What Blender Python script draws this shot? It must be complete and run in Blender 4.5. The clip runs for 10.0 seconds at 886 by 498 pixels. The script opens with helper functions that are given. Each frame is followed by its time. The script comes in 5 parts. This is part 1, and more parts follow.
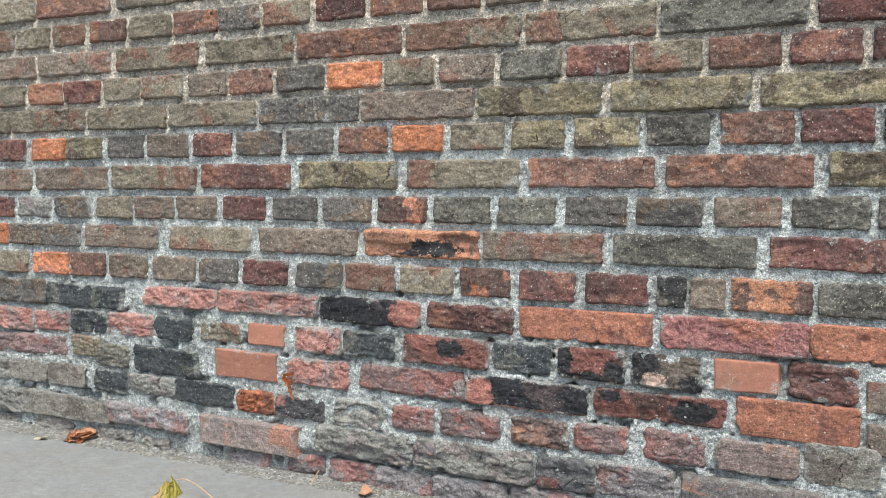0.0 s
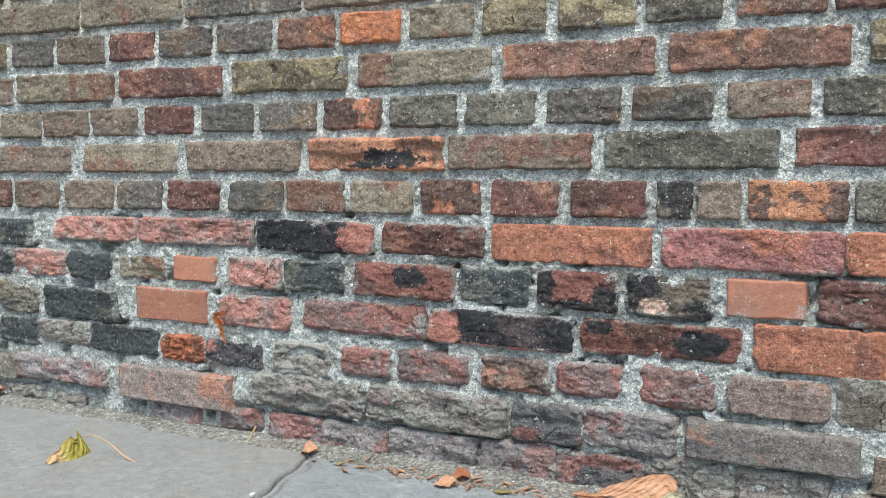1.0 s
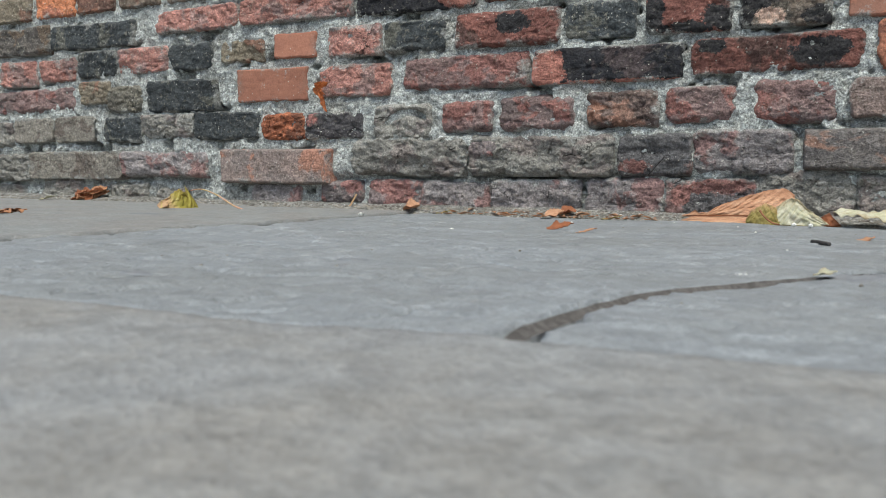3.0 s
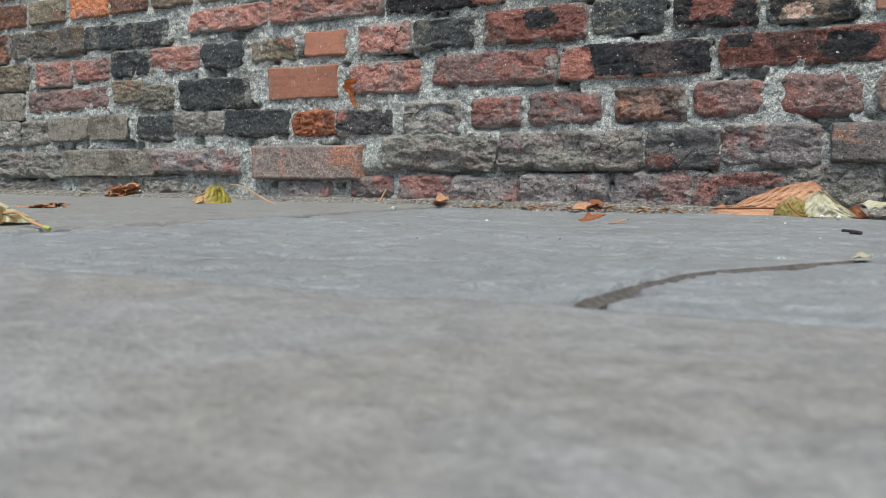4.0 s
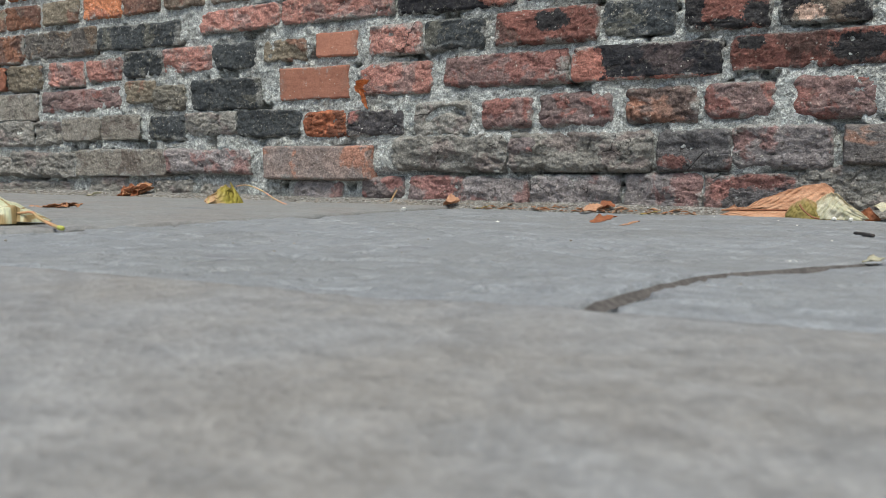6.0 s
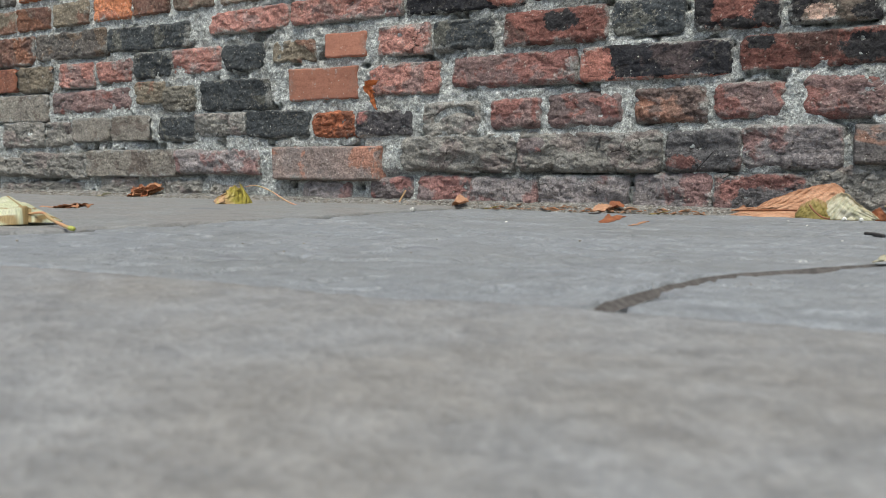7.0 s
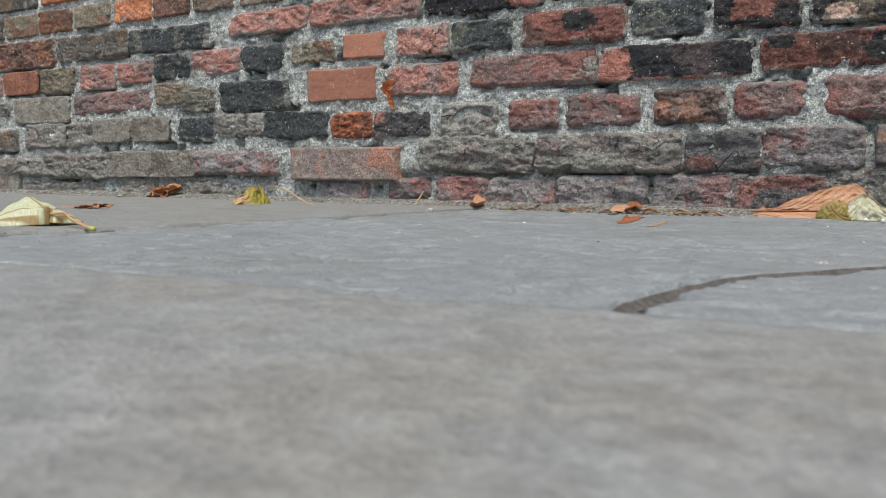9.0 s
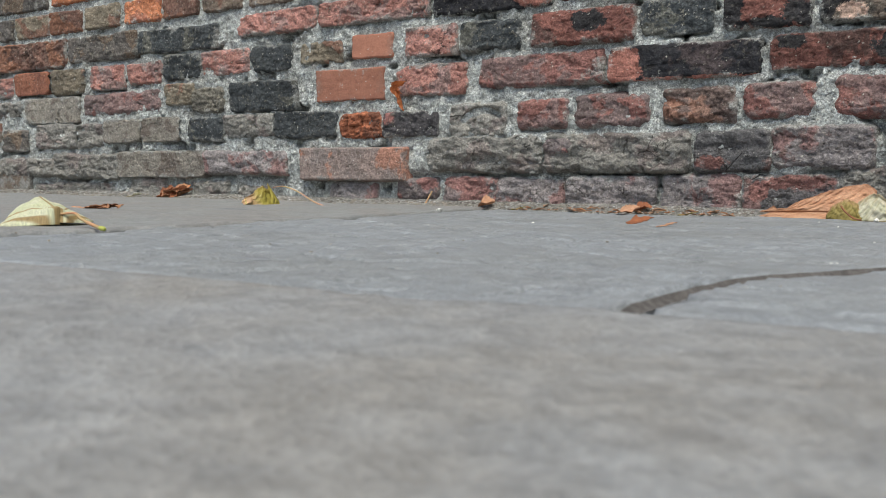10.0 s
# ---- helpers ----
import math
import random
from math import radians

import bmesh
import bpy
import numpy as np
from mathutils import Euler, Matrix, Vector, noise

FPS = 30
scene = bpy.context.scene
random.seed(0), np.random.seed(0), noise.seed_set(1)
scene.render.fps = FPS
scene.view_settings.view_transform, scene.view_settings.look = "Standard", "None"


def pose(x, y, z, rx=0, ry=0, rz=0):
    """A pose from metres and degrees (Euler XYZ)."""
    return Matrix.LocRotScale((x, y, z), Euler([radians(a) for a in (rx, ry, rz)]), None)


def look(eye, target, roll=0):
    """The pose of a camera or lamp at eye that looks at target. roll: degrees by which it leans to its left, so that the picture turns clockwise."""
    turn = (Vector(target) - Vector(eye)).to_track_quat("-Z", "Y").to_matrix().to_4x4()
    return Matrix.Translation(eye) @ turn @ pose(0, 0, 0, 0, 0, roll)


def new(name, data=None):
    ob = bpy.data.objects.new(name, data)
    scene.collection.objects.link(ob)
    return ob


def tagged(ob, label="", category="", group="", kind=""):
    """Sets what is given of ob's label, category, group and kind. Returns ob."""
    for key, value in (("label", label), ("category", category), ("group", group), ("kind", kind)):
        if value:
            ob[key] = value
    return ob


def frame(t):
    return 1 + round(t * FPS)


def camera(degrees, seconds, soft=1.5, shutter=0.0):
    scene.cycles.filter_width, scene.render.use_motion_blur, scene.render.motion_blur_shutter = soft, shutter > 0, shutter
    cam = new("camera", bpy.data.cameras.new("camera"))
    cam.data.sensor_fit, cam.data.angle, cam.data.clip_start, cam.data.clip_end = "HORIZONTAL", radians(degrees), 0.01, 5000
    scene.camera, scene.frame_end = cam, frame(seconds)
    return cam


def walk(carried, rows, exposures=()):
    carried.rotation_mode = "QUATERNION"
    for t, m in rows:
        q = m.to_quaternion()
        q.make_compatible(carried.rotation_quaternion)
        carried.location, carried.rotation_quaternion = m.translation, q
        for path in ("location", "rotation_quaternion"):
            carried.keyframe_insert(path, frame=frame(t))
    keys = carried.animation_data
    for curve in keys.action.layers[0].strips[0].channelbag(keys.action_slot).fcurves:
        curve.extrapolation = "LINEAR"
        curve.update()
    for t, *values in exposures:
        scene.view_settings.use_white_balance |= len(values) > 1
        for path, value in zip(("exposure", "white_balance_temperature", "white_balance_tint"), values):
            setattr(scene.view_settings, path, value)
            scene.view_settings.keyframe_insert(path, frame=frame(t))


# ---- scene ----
cam = camera(53.3, 10.0, 0.5)
PATH = [
    (0, (0.891, -1.402, 0.53), (0.013, 0.393, 0.437), 1.0),
    (0.2, (0.866, -1.332, 0.49), (0.014, 0.474, 0.372), 0.9),
    (0.5, (0.837, -1.256, 0.432), (0.005, 0.56, 0.32), 1.1),
    (1, (0.81, -1.17, 0.403), (-0.018, 0.647, 0.284), 1.1),
    (1.5, (0.798, -1.134, 0.369), (-0.058, 0.669, 0.24), 1.1),
    (2, (0.796, -1.143, 0.242), (-0.085, 0.649, 0.118), 1.2),
    (2.5, (0.792, -1.169, 0.106), (-0.124, 0.604, -0.032), 1.1),
    (2.8, (0.777, -1.193, 0.066), (-0.167, 0.565, -0.081), 0.9),
    (3, (0.77, -1.21, 0.048), (-0.184, 0.542, -0.104), 0.8),
    (3.2, (0.764, -1.224, 0.043), (-0.201, 0.521, -0.112), 0.7),
    (4.5, (0.765, -1.24, 0.042), (-0.226, 0.49, -0.113), 0.6),
    (5, (0.765, -1.241, 0.043), (-0.231, 0.486, -0.113), 0.6),
    (5.5, (0.765, -1.24, 0.043), (-0.236, 0.484, -0.113), 0.7),
    (7, (0.765, -1.241, 0.043), (-0.259, 0.47, -0.112), 0.7),
    (7.5, (0.765, -1.241, 0.043), (-0.268, 0.464, -0.112), 0.7),
    (8, (0.765, -1.241, 0.043), (-0.276, 0.46, -0.111), 0.7),
    (8.5, (0.765, -1.24, 0.043), (-0.285, 0.455, -0.111), 0.7),
    (9, (0.765, -1.241, 0.043), (-0.293, 0.449, -0.111), 0.7),
    (9.5, (0.765, -1.241, 0.043), (-0.301, 0.445, -0.111), 0.7),
    (10, (0.765, -1.241, 0.043), (-0.31, 0.439, -0.111), 0.7),
]
EXPOSURES = [(0.0, 1.47, 6500, 3), (1.0, 1.46, 6400, 1), (2.0, 1.34, 6400, 0), (2.5, 1.16, 6450, 0), (3.0, 1.03, 6550, 2), (10.0, 0.98, 6700, 4)]
# lens stopped to a phone's small pupil: the near paving softens, the wall stays sharp
cam.data.dof.use_dof = True
cam.data.dof.focus_distance = 1.55
cam.data.dof.aperture_fstop = 25.0
walk(cam, [(t, look(eye, target, roll)) for t, eye, target, roll in PATH], EXPOSURES)

# ---- daylight: an overcast sky ----
world = bpy.data.worlds.new("overcast_sky")
scene.world = world
world.use_nodes = True
sky = world.node_tree.nodes.new("ShaderNodeTexSky")
sky.sky_type = "NISHITA"
sky.sun_disc = False
sky.sun_elevation = radians(60)
sky.sun_rotation = radians(160)
sky.dust_density = 2.2
sky.air_density = 0.75
sky.ozone_density = 1.0
world.node_tree.links.new(sky.outputs[0], world.node_tree.nodes["Background"].inputs[0])
world.node_tree.nodes["Background"].inputs[1].default_value = 0.095
sun_data = bpy.data.lights.new("sun", "SUN")
sun_data.energy = 1.5
sun_data.angle = radians(28)
sun_data.color = (1.0, 0.98, 0.95)
sun = new("sun", sun_data)
sun.matrix_world = look((0.6, -1.55, 3.2), (0, 0, 0))


# ---- numeric noise for relief ----
def lattice(ix, iy, iz, seed):
    h = (ix.astype(np.int64) * 374761393 + iy.astype(np.int64) * 668265263 + iz.astype(np.int64) * 2147483647 + seed * 974634777) & 0xFFFFFFFF
    h = ((h ^ (h >> 13)) * 1274126177) & 0xFFFFFFFF
    h = ((h ^ (h >> 16)) * 2246822519) & 0xFFFFFFFF
    return ((h ^ (h >> 15)) & 0xFFFF) / 32767.5 - 1.0


def grain(x, y, scale, seed=0):
    """Smooth value noise, -1 to 1, of features 1 / scale metres wide."""
    x, y = np.asarray(x) * scale + 71.3, np.asarray(y) * scale + 37.7
    ix, iy = np.floor(x), np.floor(y)
    fx, fy = x - ix, y - iy
    fx, fy = fx * fx * fx * (fx * (6 * fx - 15) + 10), fy * fy * fy * (fy * (6 * fy - 15) + 10)
    zero = np.zeros_like(ix)
    a, b = lattice(ix, iy, zero, seed), lattice(ix + 1, iy, zero, seed)
    c, d = lattice(ix, iy + 1, zero, seed), lattice(ix + 1, iy + 1, zero, seed)
    return (a + (b - a) * fx) * (1 - fy) + (c + (d - c) * fx) * fy


def rough(x, y, scale, seed=0, octaves=4, gain=0.5):
    total, amp, norm = 0.0, 1.0, 0.0
    for k in range(octaves):
        total = total + amp * grain(x, y, scale * 2 ** k, seed + 17 * k)
        norm += amp
        amp *= gain
    return total / norm


def ease(a, b, v):
    t = np.clip((v - a) / (b - a), 0, 1)
    return t * t * (3 - 2 * t)


# ---- mesh helpers ----
def sheet_mesh(name, X, Y, Z, material, flip=False):
    """A grid of points as one smooth-shaded mesh."""
    rows, cols = X.shape
    co = np.stack([X, Y, Z], -1).reshape(-1, 3)
    i = np.arange(rows * cols).reshape(rows, cols)
    quads = np.stack([i[:-1, :-1], i[:-1, 1:], i[1:, 1:], i[1:, :-1]], -1).reshape(-1, 4)
    if flip:
        quads = quads[:, ::-1]
    me = bpy.data.meshes.new(name)
    me.vertices.add(len(co))
    me.vertices.foreach_set("co", co.astype(np.float32).ravel())
    me.loops.add(quads.size)
    me.loops.foreach_set("vertex_index", quads.astype(np.int32).ravel())
    me.polygons.add(len(quads))
    me.polygons.foreach_set("loop_start", np.arange(0, quads.size, 4, dtype=np.int32))
    me.polygons.foreach_set("loop_total", np.full(len(quads), 4, dtype=np.int32))
    me.polygons.foreach_set("use_smooth", np.ones(len(quads), dtype=bool))
    me.update(calc_edges=True)
    me.validate()
    me.materials.append(material)
    return me


def bm_mesh(name, bm, material, smooth=True):
    me = bpy.data.meshes.new(name)
    bm.to_mesh(me)
    bm.free()
    for p in me.polygons:
        p.use_smooth = smooth
    me.materials.append(material)
    return me


def part(name, me, parent, label="", at=(0, 0, 0)):
    """One mesh object under a thing or a part."""
    ob = new(name, me)
    ob.parent = parent
    ob.location = at
    return tagged(ob, label)


def block(bm, a, b):
    made = bmesh.ops.create_cube(bm, size=1)["verts"]
    for v in made:
        v.co = Vector([(a[i] + b[i]) / 2 + v.co[i] * (b[i] - a[i]) for i in range(3)])
    return made


# ---- materials ----
def srgb(r, g, b, gain=1.0, fade=0.0):
    mean = (r + g + b) / 3
    r, g, b = (c + (mean - c) * fade for c in (r, g, b))
    return tuple(min(0.9, (c / 255 / 12.92 if c <= 10 else ((c / 255 + 0.055) / 1.055) ** 2.4) * gain) for c in (r, g, b)) + (1,)


class Graph:
    """Short hand for a node material."""
    def __init__(self, name):
        self.material = bpy.data.materials.new(name)
        self.material.use_nodes = True
        self.tree = self.material.node_tree
        self.shader = self.tree.nodes["Principled BSDF"]
        self.coord = self.node("ShaderNodeTexCoord").outputs["Object"]

    def node(self, kind, **inputs):
        n = self.tree.nodes.new(kind)
        for key, value in inputs.items():
            self.put(n.inputs[key.replace("_", " ")], value)
        return n

    def put(self, socket, value):
        if isinstance(value, bpy.types.NodeSocket):
            self.tree.links.new(value, socket)
        else:
            socket.default_value = value

    def shifted(self):
        """Object coordinates moved by a random step for each object."""
        info = self.node("ShaderNodeObjectInfo").outputs["Random"]
        step = self.math("MULTIPLY", info, 53.0)
        add = self.node("ShaderNodeVectorMath")
        self.put(add.inputs[0], self.coord)
        self.put(add.inputs[1], step)
        return add.outputs[0], info

    def math(self, op, a, b=0.0, clamp=False):
        n = self.node("ShaderNodeMath")
        n.operation, n.use_clamp = op, clamp
        self.put(n.inputs[0], a)
        self.put(n.inputs[1], b)
        return n.outputs[0]

    def noise(self, where, scale, detail=3.0, roughness=0.55, distortion=0.0):
        n = self.node("ShaderNodeTexNoise", Vector=where, Scale=scale, Detail=detail, Roughness=roughness, Distortion=distortion)
        return n.outputs["Fac"]

    def cells(self, where, scale):
        return self.node("ShaderNodeTexVoronoi", Vector=where, Scale=scale).outputs["Distance"]

    def dots(self, where, scale):
        """Cells: the distance to each one's middle, and a random number for each."""
        jitter = self.math("MULTIPLY", self.noise(where, scale * 1.7, 2, 0.6), 1.3 / scale)
        add = self.node("ShaderNodeVectorMath")
        self.put(add.inputs[0], where)
        self.put(add.inputs[1], jitter)
        n = self.node("ShaderNodeTexVoronoi", Vector=add.outputs[0], Scale=scale)
        grow = self.math("ADD", n.outputs["Distance"], self.math("MULTIPLY", self.math("SUBTRACT", self.noise(where, scale * 2.3, 3, 0.7), 0.5), 0.7))
        return grow, self.node("ShaderNodeSeparateColor", Color=n.outputs["Color"]).outputs[0]

    def span(self, value, a, b, lo=0.0, hi=1.0):
        n = self.node("ShaderNodeMapRange")
        n.interpolation_type = "SMOOTHSTEP"
        for k, v in enumerate((value, a, b, lo, hi)):
            self.put(n.inputs[k], v)
        return n.outputs[0]

    def mix(self, fac, a, b, blend="MIX"):
        n = self.node("ShaderNodeMix")
        n.data_type, n.blend_type = "RGBA", blend
        self.put(n.inputs["Factor"], fac)
        for key, v in (("A", a), ("B", b)):
            socket = [s for s in n.inputs if s.name == key and s.type == "RGBA"][0]
            self.put(socket, v)
        return [s for s in n.outputs if s.type == "RGBA"][0]

    def grey(self, value):
        n = self.node("ShaderNodeCombineColor")
        for k in range(3):
            self.put(n.inputs[k], value)
        return n.outputs[0]

    def finish(self, colour, height=None, strength=0.5, distance=0.002, roughness=0.9, specular=0.3):
        self.put(self.shader.inputs["Base Color"], colour)
        self.put(self.shader.inputs["Roughness"], roughness)
        self.put(self.shader.inputs["Specular IOR Level"], specular)
        if height is not None:
            b = self.node("ShaderNodeBump", Strength=strength, Distance=distance, Height=height)
            self.put(self.shader.inputs["Normal"], b.outputs[0])
        return self.material


def brick_material(name, base, second, spot, spots=0.0, spot_scale=12.0, lime=0.3, relief=0.6, film=0.0, marks=()):
    """Fired clay: two tones, patches of a third, sand grains, lime specks, pores and hair cracks; film: thin mortar left on the face."""
    g = Graph("brick_" + name)
    where, rnd = g.shifted()
    colour = g.mix(g.span(g.noise(where, 16, 4, 0.6), 0.34, 0.66), base, second)
    if spots > 0:
        mask = g.span(g.noise(where, spot_scale, 5, 0.62, 0.4), 0.62 - 0.25 * spots, 0.66 - 0.25 * spots)
        colour = g.mix(mask, colour, spot)
    for cx, cz, rx, rz, tone in marks:
        # a burnt or bare patch with a ragged rim, at its place on the face
        xyz = g.node("ShaderNodeSeparateXYZ", Vector=g.coord)
        ex = g.math("DIVIDE", g.math("SUBTRACT", xyz.outputs[0], cx), rx)
        ez = g.math("DIVIDE", g.math("SUBTRACT", xyz.outputs[2], cz), rz)
        out = g.math("ADD", g.math("MULTIPLY", ex, ex), g.math("MULTIPLY", ez, ez))
        out = g.math("ADD", out, g.math("MULTIPLY", g.math("SUBTRACT", g.noise(where, 60, 6, 0.75), 0.5), 4.5))
        colour = g.mix(g.span(out, 0.85, 1.15, 1.0, 0.0), colour, tone)
    calm = relief < 0.3
    mid = g.noise(where, 55, 6, 0.75)
    colour = g.mix(1.0, colour, g.grey(g.span(mid, 0.30, 0.70, 0.92, 1.07) if calm else g.span(mid, 0.32, 0.68, 0.80, 1.20)), "MULTIPLY")
    sand = g.noise(where, 400, 2, 0.7)
    colour = g.mix(1.0, colour, g.grey(g.span(sand, 0.30, 0.70, 0.90, 1.10) if calm else g.span(sand, 0.34, 0.66, 0.74, 1.26)), "MULTIPLY")
    crag = g.noise(where, 165, 4, 0.7, 0.3)
    colour = g.mix(1.0, colour, g.grey(g.span(crag, 0.34, 0.66, 0.95, 1.05) if calm else g.span(crag, 0.36, 0.64, 0.80, 1.18)), "MULTIPLY")
    soot = g.noise(where, 28, 6, 0.75)
    colour = g.mix(g.span(soot, 0.56, 0.70, 0.0, 0.08 if calm else 0.22), colour, srgb(54, 50, 47))
    pores, pick = g.dots(where, 170)
    pits = g.math("MULTIPLY", g.span(pores, 0.14, 0.30, 1.0, 0.0), g.span(pick, 0.72, 0.77))
    colour = g.mix(g.math("MULTIPLY", pits, 0.2 if calm else 0.5), colour, srgb(46, 42, 40))
    holes, taken = g.dots(g.node("ShaderNodeMapping", Vector=where, Location=(1.7, 6.1, 3.9), Scale=(0.75, 1.0, 1.25)).outputs[0], 80)
    burnt = g.math("MULTIPLY", g.span(holes, 0.08, 0.30, 1.0, 0.0), g.span(taken, 0.76, 0.80))
    if not calm:
        colour = g.mix(g.math("MULTIPLY", burnt, 0.45), colour, srgb(52, 47, 44))
        crust = g.math("MULTIPLY", g.span(g.noise(where, 150, 4, 0.65), 0.56, 0.64), g.span(g.noise(where, 17, 3, 0.6), 0.40, 0.62))
        colour = g.mix(g.math("MULTIPLY", crust, min(0.75, 1.3 * lime)), colour, srgb(176, 168, 150))
    bloom = g.span(g.noise(where, 30, 6, 0.8), 0.55, 0.68, 0.0, 0.75 * lime)
    colour = g.mix(bloom, colour, srgb(158, 154, 144))
    shift = g.node("ShaderNodeMapping", Vector=where, Location=(4.1, 2.7, 8.3)).outputs[0]
    flecks, chosen = g.dots(shift, 190)
    specks = g.math("MULTIPLY", g.span(flecks, 0.10, 0.28, 1.0, 0.0), g.span(chosen, 0.88 - 0.36 * lime, 0.92 - 0.36 * lime))
    colour = g.mix(g.math("MULTIPLY", specks, 0.8), colour, srgb(206, 202, 190))
    if film > 0:
        spread = g.node("ShaderNodeSeparateXYZ", Vector=g.node("ShaderNodeTexCoord").outputs["Generated"])
        rim_x = g.math("POWER", g.math("ABSOLUTE", g.math("SUBTRACT", g.math("MULTIPLY", spread.outputs[0], 2.0), 1.0)), 9.0)
        rim_z = g.math("POWER", g.math("ABSOLUTE", g.math("SUBTRACT", g.math("MULTIPLY", spread.outputs[2], 2.0), 1.0)), 3.5)
        smear = g.math("ADD", g.noise(where, 24, 6, 0.75), g.math("MULTIPLY", g.math("MAXIMUM", rim_x, rim_z), 0.20))
        veil = g.span(smear, 0.63 - 0.06 * film, 0.74 - 0.05 * film, 0.0, 0.85)
        colour = g.mix(veil, colour, g.mix(g.span(sand, 0.35, 0.65), srgb(126, 124, 118), srgb(178, 178, 172)))
    crack = g.node("ShaderNodeTexVoronoi", Vector=g.node("ShaderNodeVectorMath").outputs[0], Scale=22.0)
    crack.feature = "DISTANCE_TO_EDGE"
    wob = [n for n in g.tree.nodes if n.bl_idname == "ShaderNodeVectorMath"][-1]
    g.put(wob.inputs[0], where)
    g.put(wob.inputs[1], g.math("MULTIPLY", g.noise(where, 40, 4), 0.05))
    lines = g.math("MULTIPLY", g.span(crack.outputs["Distance"], 0.006, 0.022, 1.0, 0.0), g.span(g.noise(shift, 13, 3), 0.60, 0.66))
    if relief > 0.3:
        colour = g.mix(g.math("MULTIPLY", lines, 0.8), colour, srgb(44, 40, 38))
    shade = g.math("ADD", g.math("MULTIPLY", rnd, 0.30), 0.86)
    colour = g.mix(1.0, colour, g.grey(shade), "MULTIPLY")
    height = g.math("ADD", g.math("ADD", g.math("MULTIPLY", mid, 1.2), g.math("MULTIPLY", crag, 0.2 if calm else 0.9)), g.math("MULTIPLY", sand, 0.35))
    height = g.math("SUBTRACT", height, g.math("MULTIPLY", g.math("ADD", g.math("ADD", pits, lines), burnt if relief > 0.3 else 0.0), 0.6))
    height = g.math("ADD", height, g.math("MULTIPLY", specks, 0.3))
    return g.finish(colour, height, min(1.0, relief * 1.2), 0.0058 if relief < 0.95 else 0.0062, 0.93, 0.2)


